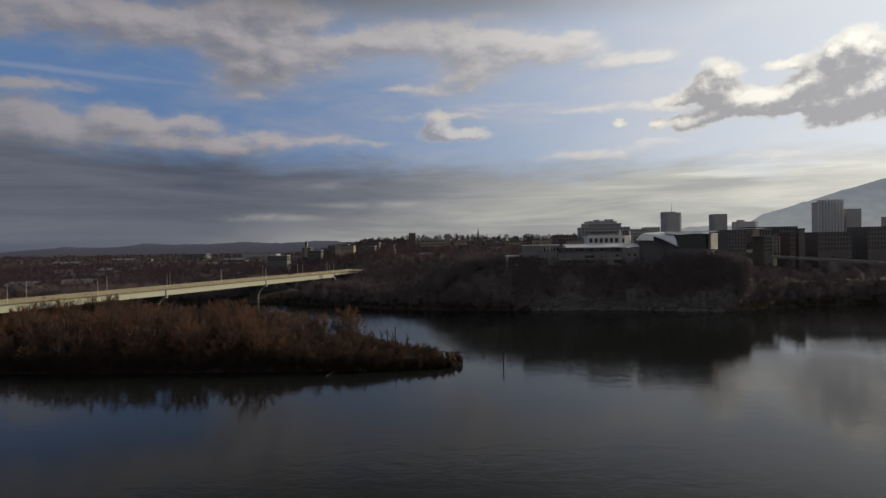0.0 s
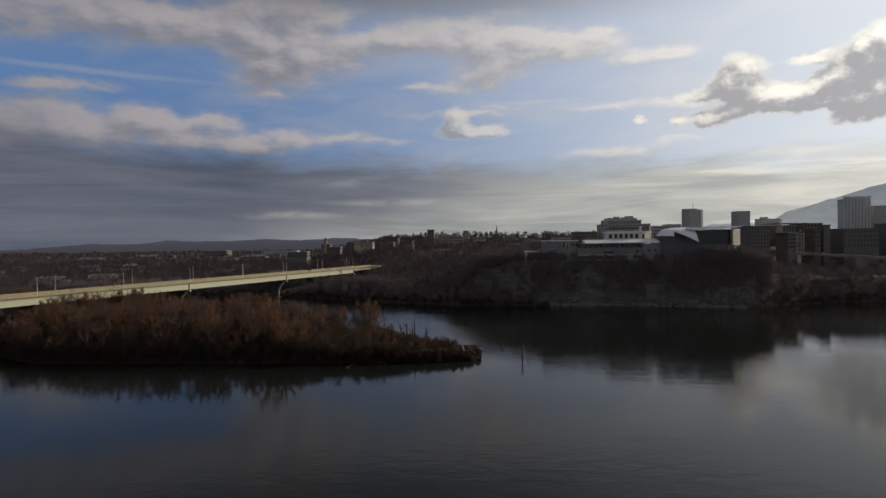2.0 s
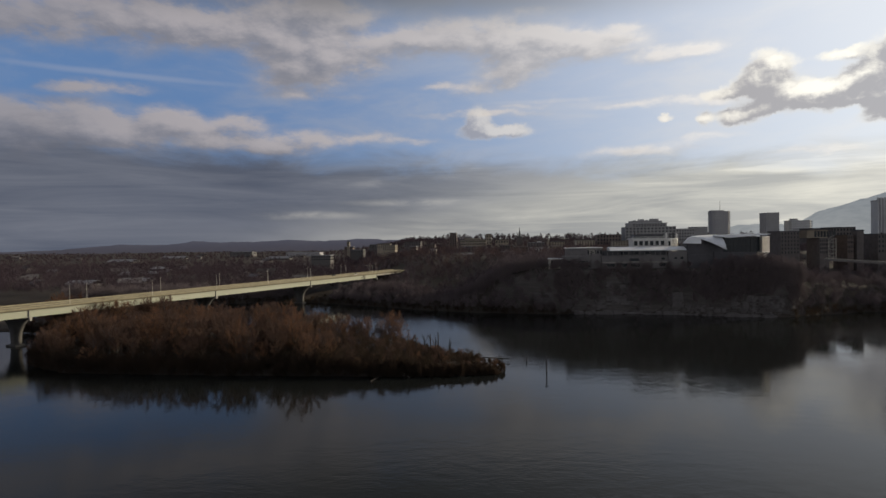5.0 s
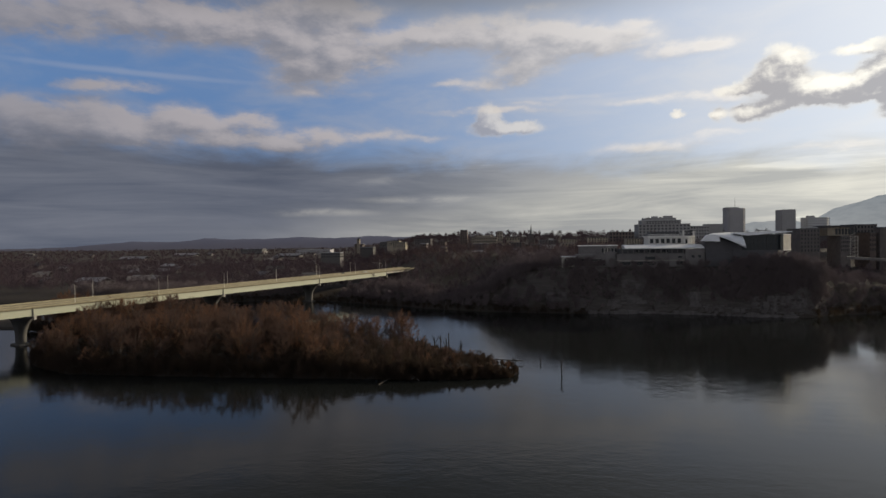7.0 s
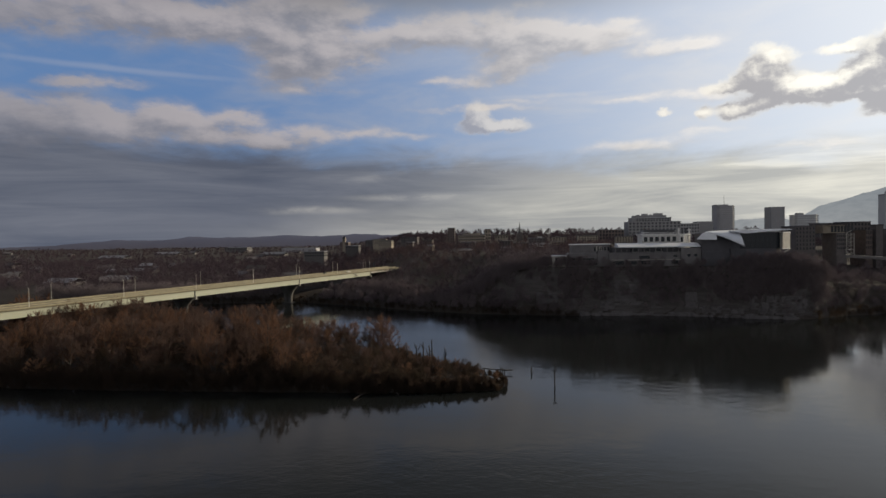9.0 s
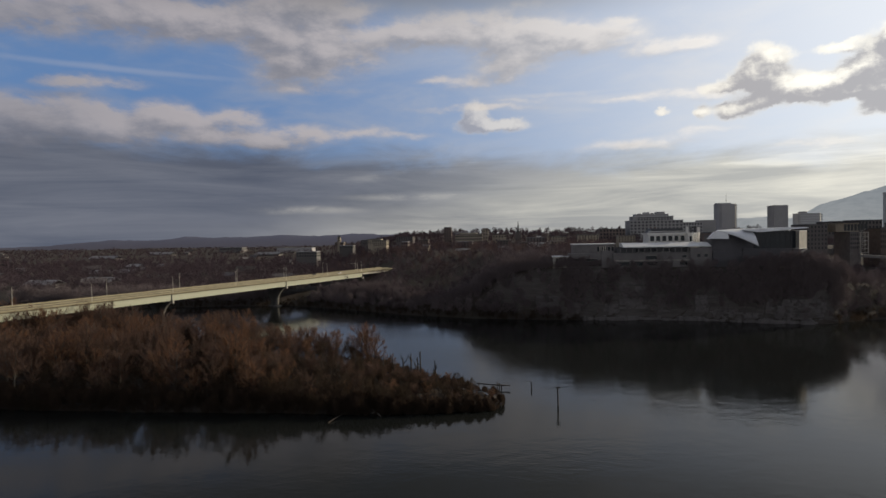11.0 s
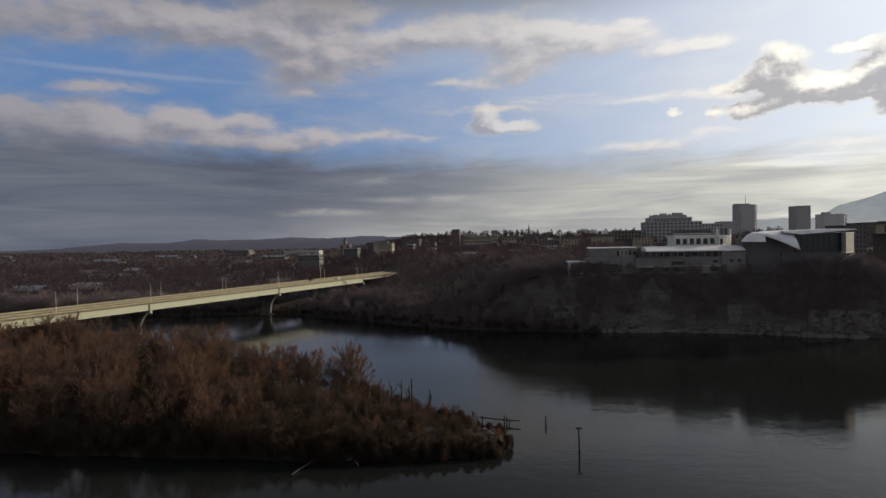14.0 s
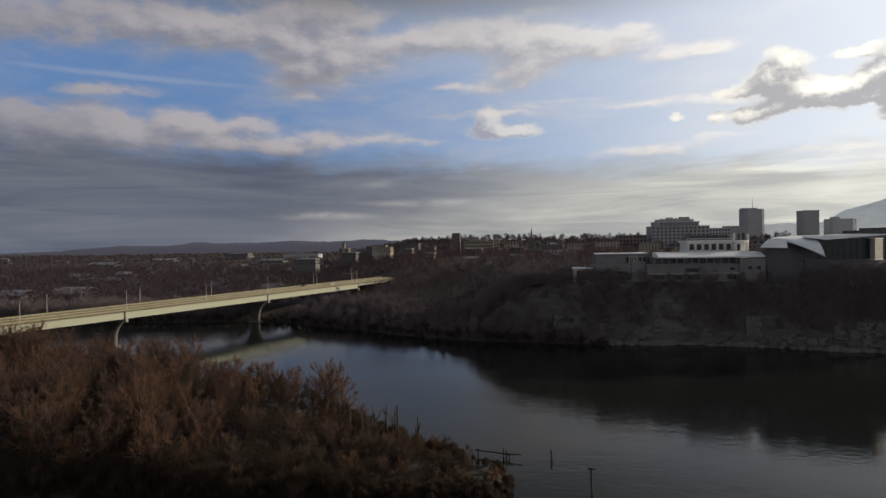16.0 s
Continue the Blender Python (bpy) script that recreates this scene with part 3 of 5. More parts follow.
# ---- the road bridge ----
ALONG = Vector((39.0, 106.4, 0)).normalized()
BRIDGE = pose(-185.7, 521.7, 0, 0, 0, math.degrees(math.atan2(ALONG.x, ALONG.y)) * -1)
# In the bridge's own frame y runs along the deck, x = 0 is the river-facing girder and x = -25 the other.
DECK = 25.0
PIERS = (-375, -245, -112, 0, 113)


def bridge():
    b = new("road_bridge")
    b.matrix_basis = BRIDGE
    tagged(b, "long pale green steel girder bridge on flared concrete piers", "bridge", kind="structure")
    part("deck", Shape().box(-DECK - 0.6, 0.6, -740, 190, 21.0, 21.7), M["asphalt"], b, "sunlit concrete road deck")
    ends = [-740] + list(PIERS) + [190]
    for y0, y1 in zip(ends, ends[1:]):
        for x in (0, -DECK / 2, -DECK):
            high = 1.6 if y0 >= 113 else 3.9
            s = Shape().box(x - 0.25, x + 0.05, y0 + 0.35, y1 - 0.35, 21.0 - high, 20.95)
            s.box(x - 0.55, x + 0.3, y0 + 0.35, y1 - 0.35, 20.9 - high, 21.0 - high)
            part("girder", s, M["girder"] if y0 < 113 else M["concrete"], b, "pale green painted steel girder" if y0 < 113 else "")
    for x in (0.25, -DECK - 0.6):
        part("barrier", Shape().prism([(x - 0.05, 21.7), (x + 0.4, 21.7), (x + 0.32, 22.6), (x + 0.08, 22.6)], -740, 190), M["parapet"], b, "tan concrete barrier")
    part("median", Shape().prism([(-DECK / 2 - 0.3, 21.7), (-DECK / 2 + 0.3, 21.7), (-DECK / 2 + 0.12, 22.5), (-DECK / 2 - 0.12, 22.5)], -740, 190), M["parapet"], b)
    # barrier and railing shadows, laid on the deck as dark strips
    for x in (-4.2, -8.0, -17, -20.8):
        part("barrier_shadow_strip", Shape().box(x - 0.15, x + 0.15, -740, 190, 21.704, 21.712), M["barrier_shadow"], b)
    for y in PIERS:
        j = Shape().box(-0.5, 0.35, y - 0.35, y + 0.35, 16.4, 22.3)
        part("hinge_bracket", j, M["iron"], b, "dark expansion joint bracket")
        part("bearing_block", Shape().box(-0.9, 0.45, y + 0.4, y + 1.8, 15.0, 17.1, 0.1), M["concrete"], b)
        if y < 113:
            part("pier", pier_shape(y), M["pier"], b, "flared hammerhead concrete pier", True)
    return b


def pier_shape(y):
    """Stem that flares in a curve to carry all girders."""
    s = Shape()
    mid, rows = -DECK / 2, []
    for i in range(15):
        t = i / 14
        z = -4 + t * 20.4
        half = 3.4 + 8.6 * max(0.0, (t - 0.35) / 0.65) ** 2.6
        rows.append((z, half, 1.25 + 0.2 * t))
    for z, half, deep in rows:
        s.v += [(mid - half, y - deep, z), (mid + half, y - deep, z), (mid + half, y + deep, z), (mid - half, y + deep, z)]
    for i in range(len(rows) - 1):
        k = 4 * i
        s.f += [(k + j, k + (j + 1) % 4, k + 4 + (j + 1) % 4, k + 4 + j) for j in range(4)]
    k = len(s.v) - 4
    s.f += [(3, 2, 1, 0), (k, k + 1, k + 2, k + 3)]
    s.box(mid - 5, mid + 5, y - 3.2, y + 3.2, -4, 0.9, 0.4)
    return s


def street_lamp():
    lamp = thing("street_lamp", 0, 0, 0, 0, "tall galvanised street lamp with a curved arm on the bridge", "street lamp", "street lamps on the bridge")
    part("pole", Shape().tube([(0, 0, 0), (0, 0, 5), (0, 0, 10.2)], [0.17, 0.14, 0.09], 8), M["galv"], lamp)
    part("base_plate", Shape().box(-0.25, 0.25, -0.25, 0.25, 0, 0.12, 0.04), M["galv"], lamp)
    part("arm", Shape().tube([(0, 0, 10.1), (-0.8, 0, 10.5), (-2.0, 0, 10.6)], [0.08, 0.06, 0.05], 6), M["galv"], lamp)
    part("lamp_head", Shape().box(-2.9, -1.9, -0.2, 0.2, 10.5, 10.72, 0.1), M["iron"], lamp)
    return lamp


the_bridge = bridge()
first_lamp = street_lamp()
stations = [-222.5 + 55.5 * k for k in range(-7, 7)]
spots = [(0.45, y, 1) for y in stations] + [(-DECK - 0.4, y + 26.5, -1) for y in stations]
for n, (x, y, side) in enumerate(spots):
    m = BRIDGE @ pose(x, y + 0.5, 22.55, 0, 0, 0 if side > 0 else 180)
    if n:
        copy_thing(first_lamp, m)
    else:
        first_lamp.matrix_basis = m

# ---- the museum on the bluff ----


def window_row(parent, x0, x1, count, y, z0, z1, fill=0.6, name="window", deep=0.25, mat="glass"):
    """Windows of one row, each a framed pane set into the wall that faces the river."""
    step = (x1 - x0) / count
    half = step * fill / 2
    pane = Shape().box(-half, half, -0.06, deep, z0, z1).mesh(name, M[mat])
    rim = Shape().box(-half - 0.12, half + 0.12, -0.16, 0.1, z0 - 0.14, z0).mesh("sill", M["concrete"])
    top = Shape().box(-half - 0.12, half + 0.12, -0.1, 0.1, z1, z1 + 0.14).mesh("lintel", M["concrete"])
    for i in range(count):
        w = part(name, pane, None, parent)
        w.location = (x0 + (i + 0.5) * step, y, 0)
        part("sill", rim, None, w)
        part("lintel", top, None, w)


def museum_low():
    t = thing("museum_wing", 0, 0, 0, 0, "low concrete museum wing with dark window bands, pale roof", "museum")
    part("wall", Shape().box(69.5, 118, 446, 456, 33, 43.2), M["museum"], t)
    part("wall", Shape().box(118, 131.5, 445, 456, 32, 46.6), M["museum"], t)
    part("wall", Shape().box(72, 118, 449, 458, 43.2, 47.4), M["slate"], t, "recessed dark gallery wall")
    part("ledge", Shape().box(69, 118.3, 445.4, 449, 43.2, 43.8), M["museum"], t)
    roof = Shape().prism([(444.6, 47.2), (444.6, 47.9), (452, 49.9), (460, 50.1), (460, 47.2)], 75.5, 131, "x")
    part("roof", roof, M["pale_roof"], t, "pale sloping membrane roof")
    for i in range(12):
        part("column", Shape().box(73.5 + 3.9 * i, 74.0 + 3.9 * i, 445.6, 446.1, 43.8, 47.2), M["museum"], t)
    window_row(t, 71, 98, 3, 446, 35.2, 37.8, 0.86)
    window_row(t, 83, 108, 3, 449, 44.2, 46.8, 0.7)
    window_row(t, 89, 98, 1, 446, 39.2, 41.6, 0.8)
    window_row(t, 110, 118, 1, 446, 35.4, 38.0, 0.55)
    window_row(t, 112, 117, 1, 446, 40.2, 42.0, 0.5)
    window_row(t, 121, 130, 2, 445, 40.4, 42.6, 0.45)
    part("parapet", Shape().box(69.2, 118.2, 445.7, 446.2, 38.5, 38.9), M["concrete"], t)
    part("stair_block", Shape().box(61.9, 69.4, 448.8, 456, 33, 45.2), M["museum"], t)
    part("wall", Shape().box(41, 69.3, 450, 462, 33, 43.6), M["museum"], t)
    part("wall", Shape().box(44, 72, 458, 468, 43, 49.4), M["museum"], t)
    part("roof", Shape().box(43.4, 72.4, 457.2, 468.4, 49.4, 50.0), M["pale_roof"], t)
    window_row(t, 60, 72, 5, 458, 44.5, 47.8, 0.55)
    window_row(t, 43, 60, 2, 450, 38.6, 40.0, 0.9)
    window_row(t, 43, 62, 2, 450, 35.0, 36.4, 0.9)
    part("pavilion", Shape().box(30, 40.6, 449, 458, 32, 41.6), M["concrete"], t, "pale concrete corner pavilion")
    part("pavilion_roof", Shape().box(29.6, 41, 448.6, 458.4, 41.6, 42.1), M["pale_roof"], t)
    window_row(t, 31, 40, 3, 449, 38.0, 40.6, 0.4)
    for i in range(4):
        part("flue", Shape().tube([(61 + 1.2 * i, 449.5, 44), (61 + 1.2 * i, 449.5, 48.4)], [0.14, 0.14], 6), M["galv"], t)
    return t


def mansion():
    t = thing("mansion", 0, 0, 0, 0, "white classical mansion with columns and a balustraded dark roof", "mansion")
    part("wall", Shape().box(96, 121, 464, 480, 34, 56.2), M["white"], t)
    part("cornice", Shape().box(95.2, 121.8, 462.6, 480.5, 55.3, 55.9).box(94.9, 122.1, 462.2, 480.8, 55.9, 56.6), M["white"], t)
    part("base_course", Shape().box(95.5, 121.5, 463.2, 480, 49.2, 50.4), M["white"], t)
    window_row(t, 96.4, 120.6, 6, 464, 51.0, 54.4, 0.62, deep=0.4)
    for i in range(7):
        x = 96.4 + i * (24.2 / 6)
        part("column", Shape().tube([(x, 463.1, 50.4), (x, 463.1, 55.3)], [0.42, 0.36], 8), M["white"], t, smooth=True)
    part("roof", Shape().prism([(96.5, 56.6), (98.4, 59.6), (118.6, 59.6), (120.6, 56.6)], 465, 479), M["slate"], t, "dark slate mansard roof")
    for i in range(26):
        part("baluster", Shape().box(95.6 + i, 95.75 + i, 462.5, 462.8, 56.6, 57.5), M["white"], t)
    part("balustrade_rail", Shape().box(95.2, 121.6, 462.4, 462.9, 57.5, 57.75), M["white"], t)
    part("wall", Shape().prism([(121, 462), (125, 462), (130, 467), (130, 480), (121, 480)], 34, 55.2, "z"), M["white"], t, "sunlit white porch wing")
    part("cornice", Shape().prism([(120.8, 461.2), (125.4, 461.2), (130.8, 466.6), (130.8, 480.6), (120.8, 480.6)], 55.2, 56.4, "z"), M["white"], t)
    for i in range(4):
        x = 121.8 + i * 2.5
        y = 460.9 + max(0.0, x - 124.6)
        part("column", Shape().tube([(x, y, 48.6), (x, y, 55.2)], [0.45, 0.38], 8), M["white"], t, smooth=True)
        part("chimney" if i in (1, 2) else "finial", Shape().box(x - 0.55, x + 0.55, 464, 465.2, 56.4, 60.6 - 0.5 * (i % 2), 0.1).box(x - 0.75, x + 0.75, 463.8, 465.4, 59.2, 59.5), M["slate"] if i in (1, 2) else M["white"], t)
    for i in range(3):
        y = 468 + i * 4.2
        part("column", Shape().tube([(130.6, y, 48.6), (130.6, y, 55.2)], [0.45, 0.38], 8), M["white"], t, smooth=True)
        part("window", Shape().box(129.9, 130.1, y + 1.0, y + 2.8, 50.6, 54), M["glass"], t)
    window_row(t, 121.6, 124.8, 1, 462, 50.4, 54.0, 0.5)
    part("porch_roof", Shape().prism([(116, 47.9), (121, 50.2), (124, 50.6), (131, 48.3), (131, 47.7)], 452, 462), M["white"], t)
    for x in (99, 102):
        part("chimney", Shape().box(x - 0.5, x + 0.5, 470, 471.4, 57, 60.8, 0.1), M["brick"], t)
    return t


def museum_steel():
    t = thing("museum_steel_wing", 0, 0, 0, 0, "museum wing with swooping silver steel roof and dark glass", "museum")
    part("glass_wall", Shape().box(157, 182.4, 444, 462, 45.6, 56.6), M["glass"], t, "dark glass wall")
    for i in range(8):
        part("mullion", Shape().box(158 + 3 * i, 158.15 + 3 * i, 443.8, 444, 45.6, 56.6), M["iron"], t)
    part("transom", Shape().box(157, 180.5, 443.8, 443.95, 51, 51.15), M["iron"], t)
    roof = Shape().prism([(150, 57.3), (150, 58.2), (180, 58.9), (189, 58.6), (189, 58.2), (180, 57.6), (160, 56.0)], 441, 464)
    part("roof", roof, M["steel"], t, "wedge shaped brushed steel roof")
    sail = Shape()
    n = 16
    for i in range(n + 1):
        u = i / n
        x = 134.5 + 21.5 * u
        top, low = 57.6 + 0.9 * math.sin(u * 2.2), 57.2 - 9.8 * u ** 1.35
        for z, y in ((top, 446), (0.55 * top + 0.45 * low, 444 - 5.5 * u), (low, 442.5 - 9 * u), (low - 0.3, 443.2 - 9 * u), (top - 0.6, 446.4)):
            sail.v.append((x, y, z))
    for i in range(n):
        for j in range(5):
            a, b = 5 * i + j, 5 * i + (j + 1) % 5
            sail.f.append((a, b, b + 5, a + 5))
    sail.f += [(4, 3, 2, 1, 0), tuple(5 * n + j for j in range(5))]
    part("swooping_roof", sail, M["steel"], t, "curved brushed steel sail roof", True)
    small = Shape().prism([(127.6, 52.4), (131.5, 56.6), (135, 57.4), (140, 55.6), (140.5, 52.0)], 440.5, 443)
    part("side_canopy", small, M["steel"], t, "small folded steel canopy")
    part("wall", Shape().box(131.5, 157, 444.5, 460, 33, 54.5), M["zinc"], t, "blue grey zinc wall")
    part("wall", Shape().box(150, 180, 443, 462, 33, 45.6), M["zinc"], t, "blue grey zinc base")
    part("wall", Shape().box(131.5, 150, 443.4, 460, 33, 44), M["zinc"], t)
    end = part("end_bay", Shape().prism([(182.5, 439.6), (191, 448), (191, 460), (182.5, 460)], 45.6, 56.2, "z"), M["concrete"], t, "pale sunlit end bay")
    for z in (45.1, 56.2):
        part("frame", Shape().prism([(182.3, 439.2), (191.4, 448.2), (191.4, 460.3), (182.3, 460.3)], z, z + 0.45, "z"), M["white"], end)
    part("stair", Shape().prism([(186, 45), (187.2, 45), (176, 38), (174.8, 38)], 438.5, 440.5), M["concrete"], t)
    return t


museum_low()
mansion()
museum_steel()

# ---- the city ----


def block(name, x0, x1, y, z1, deep, label, wall="brick", floors=0, bays=0, roof="slate", z0=None, fill=0.5, category="building", parapet=0.8, group="", chamfer=0.0, tall=0.55, glass="glass"):
    """A flat-roofed building whose front stands at y, with its windows."""
    # the far corner shuts off no more than the front does
    if x0 > 0:
        x0 = min(x0 + deep * x0 / (y + deep), x1 - 6)
    if x1 < 0:
        x1 = max(x1 + deep * x1 / (y + deep), x0 + 6)
    ground = float(np.min(ground_height([x0, x1, x0, x1], [y, y, y + deep, y + deep]))) - 0.6
    t = thing(name, (x0 + x1) / 2, y, ground, 0, label, category, group)
    w, h = (x1 - x0) / 2, z1 - ground
    part("wall", Shape().box(-w, w, 0, deep, 0, h, chamfer), M[wall], t)
    part("roof", Shape().box(-w - 0.3, w + 0.3, -0.3, deep + 0.3, h, h + parapet, chamfer), M[roof], t)
    if floors:
        low = (z0 if z0 is not None else ground + 3) - ground
        step = (h - low) / floors
        bw = 2 * w / bays
        front = Shape().box(-bw * fill / 2, bw * fill / 2, -0.12, 0.2, 0, step * tall).mesh("window", M[glass])
        for f in range(floors):
            for b in range(bays):
                part("window", front, None, t).location = (-w + (b + 0.5) * bw, 0, low + (f + 0.25) * step)
        n = max(2, int(deep / max(bw, 4)))
        side = Shape().box(-0.2, 0.12, -deep / n * fill / 2, deep / n * fill / 2, 0, step * tall).mesh("window", M[glass])
        for f in range(floors if bays < 16 else 0):
            for b in range(n):
                part("window", side, None, t).location = (w, (b + 0.5) * deep / n, low + (f + 0.25) * step)
    return t


def roof_box(t, x0, x1, y0, y1, z0, z1, mat="slate", name="roof_housing"):
    o = t.location
    return part(name, Shape().box(x0 - o.x, x1 - o.x, y0 - o.y, y1 - o.y, z0 - o.z, z1 - o.z), M[mat], t)


tower = block("office_tower", 458, 509, 1420, 115, 40, "dark stone office tower with chamfered corners and a roof mast", "tower", 14, 9, "tower", 55, 0.55, "tower", 1.5, chamfer=5, glass="tower_glass")
roof_box(tower, 470, 498, 1428, 1450, 116, 119, "tower")
part("mast", Shape().tube([(2, 18, 70), (2, 18, 92)], [0.5, 0.2], 6), M["iron"], tower)
block("office_tower", 573, 616, 1420, 110, 36, "plain dark slab office tower", "tower", 13, 8, "tower", 50, 0.5, "tower", 1.2, glass="tower_glass")
t = block("office_block", 632, 698, 1440, 92, 30, "long pale grey office block with rounded end", "pale_tower", 8, 12, "pale_tower", 50, 0.6, "office block", chamfer=7, glass="tower_glass")
roof_box(t, 655, 668, 1446, 1460, 92, 97, "tower")
t = block("apartment_tower", 812, 871, 1420, 133, 45, "tall ribbed concrete apartment tower", "pale_tower", 0, 0, "tower", category="tower", parapet=3)
for i in range(9):
    part("rib", Shape().box(-29.5 + 7.1 * i, -26.9 + 7.1 * i, -2.2, 0.5, 0, 92), M["pale_tower"], t)
    if i < 8:
        part("window_strip", Shape().box(-26.2 + 7.1 * i, -23.2 + 7.1 * i, -0.15, 0.2, 4, 90), M["tower_glass"], t)
block("office_tower", 872, 929, 1425, 117, 40, "square dark glass office tower", "tower", 12, 10, "tower", 50, 0.7, "tower", 1.5, glass="tower_glass")
block("office_block", 944, 1000, 1380, 96, 40, "dark office block at the edge of downtown", "tower", 6, 8, "slate", 60)
t = block("hotel", 198, 292, 1068, 76, 40, "grey terraced hotel with rows of balconied windows", "hotel", 6, 14, "hotel", 44, 0.55, "hotel", glass="slate")
roof_box(t, 211, 277, 1070, 1100, 76.8, 83.0, "hotel", "upper_storey")
strip = Shape().box(-1.5, 1.5, -0.15, 0.2, 0, 1.8).mesh("window", M["slate"])
for i in range(24):
    part("window", strip, None, t).location = (-28 + 4.7 * (i % 12), 2.0, 77.4 - t.location.z + 2.9 * (i // 12))
roof_box(t, 210, 278.5, 1069.4, 1100, 83.0, 83.7, "pale_tower", "cornice")
roof_box(t, 216, 270, 1074, 1096, 83.7, 87.4, "hotel", "top_storey")
for x0, x1, z1 in ((231, 240, 90.4), (244, 247, 89.2), (251, 265, 91.0), (222, 226, 88.6)):
    roof_box(t, x0, x1, 1078, 1090, 87.4, z1, "tower", "roof_plant")
part("mast", Shape().tube([(-36, 8, 76 - t.location.z), (-36, 8, 89 - t.location.z)], [0.3, 0.15], 6), M["iron"], t)
block("office_block", 286, 330, 1090, 72, 30, "low grey office block", "tower", 4, 8, "tower", 50)
block("office_block", 150, 196, 1060, 63, 30, "brown brick office block with flat roof", "brick", 3, 8, "slate", 46)
block("parking_garage", 322, 356, 1100, 75, 30, "plain grey flat roofed parking garage", "hotel", 4, 7, "tower", 50, 0.85, "garage", glass="tower_glass")
block("office_block", 420, 470, 900, 66, 30, "brown flat roofed office block", "dark_brick", 3, 8, "slate", 48)

# The waterfront beyond the museum.
block("apartment_block", 261, 291, 620, 61, 30, "dark brick apartment block", "dark_brick", 6, 6, "slate", 38, 0.4, "apartments")
t = block("apartment_block", 296, 317, 616, 53.5, 26, "dark modern apartment block with a floating roof slab", "dark_brick", 4, 5, "slate", 38, 0.5, "apartments")
roof_box(t, 298, 318, 620, 640, 54.3, 62.2, "tan", "penthouse")
for i in range(7):
    part("window", Shape().box(-7.5 + 2.9 * i, -5.3 + 2.9 * i, 3.85, 4.1, 55.2 - t.location.z, 61.2 - t.location.z), M["glass"], t)
roof_box(t, 293.5, 325, 612, 640, 63.4, 64.1, "iron", "roof_slab")
t = thing("stair_tower", 319, 614, 34, 0, "white open framed stair tower", "stair tower")
for x in (-3.6, 3.2):
    for y in (0, 5):
        part("post", Shape().box(x, x + 0.6, y, y + 0.6, -3, 20), M["concrete"], t)
for i in range(6):
    part("landing", Shape().box(-3.6, 3.8, 0, 5.6, 1 + 3.6 * i, 1.5 + 3.6 * i), M["concrete"], t)
    part("stair_flight", Shape().prism([(-3, 1.4 + 3.6 * i), (3, 4.7 + 3.6 * i), (3, 5.0 + 3.6 * i), (-3, 1.7 + 3.6 * i)], 2, 3.4), M["concrete"], t)
block("brick_warehouse", 324, 341, 618, 56.5, 26, "old red brick warehouse", "brick", 4, 4, "slate", 38, 0.4, "warehouse")
block("brick_tower", 341, 349, 616, 60.6, 10, "square dark brick stair tower", "dark_brick", 0, 0, "slate", parapet=1.4, category="tower")
block("brick_warehouse", 349.5, 400, 622, 57, 30, "long dark brick warehouse", "dark_brick", 4, 11, "slate", 38, 0.4, "warehouse")
block("apartment_block", 401, 452, 630, 62, 34, "dark brick apartment block with rooftop housing", "dark_brick", 5, 10, "slate", 38, 0.4, "apartments")
block("apartment_block", 453, 520, 640, 66, 34, "tall dark brick apartment block", "dark_brick", 6, 12, "slate", 38, 0.4, "apartments")
block("office_block", 205, 255, 700, 55, 30, "brown office block among trees", "brick", 3, 8, "slate", 42)
block("office_block", 380, 420, 760, 66, 30, "dark brick office block", "dark_brick", 4, 7, "slate", 45)

# Footbridge at the right end of the waterfront.
fb = thing("footbridge", 282, 545, 0, math.degrees(math.atan2(-62, 150)), "grey concrete footbridge with slab piers over the waterfront", "bridge", kind="structure")
part("deck", Shape().prism([(-4, 36.6), (170, 24.6), (170, 22.4), (-4, 34.4)], -3, 3), M["old_concrete"], fb)
for y in (-3, 2.8):
    part("railing", Shape().prism([(-4, 37.7), (170, 25.7), (170, 25.5), (-4, 37.5)], y, y + 0.2), M["iron"], fb)
for x, z in ((46, 31), (98, 27.3), (150, 23.7)):
    part("pier", Shape().box(x - 3.5, x + 3.5, -2.6, 2.6, -3, z, 0.3), M["old_concrete"], fb)

# The hill town in the middle.
t = block("grand_hotel", -85, -40, 1000, 57.5, 26, "tan brick hotel with rows of white framed windows", "tan", 3, 14, "slate", 43, 0.5, "hotel")
roof_box(t, -78, -50, 1004, 1020, 58.3, 60.5, "tan")
t = block("corner_tower", -40, -31, 998, 66, 10, "square tan brick tower", "tan", 4, 2, "brick", 44, 0.4, "tower", 1.6)
t = block("town_house", -24, -2, 985, 56.5, 20, "sunlit cream stone house with tall gables", "tan", 3, 5, "shingle", 40, 0.45, "house")
for x in (-8, 3, 8):
    part("gable", Shape().prism([(x - 2.8, 12), (x, 18), (x + 2.8, 12)], -0.8, 8), M["tan"], t)
block("apartment_block", -104, -91, 1012, 70, 16, "narrow brown brick apartment tower", "brick", 6, 3, "slate", 46, 0.4, "apartments")
t = block("church", 12, 22, 1010, 60, 24, "dark stone church with slender spire", "dark_brick", 0, 0, "slate", category="church")
part("spire", Shape().tube([(0, 4, 18), (0, 4, 26), (0, 4, 40)], [2.4, 2.0, 0.1], 6), M["slate"], t)
r = random.Random(11)
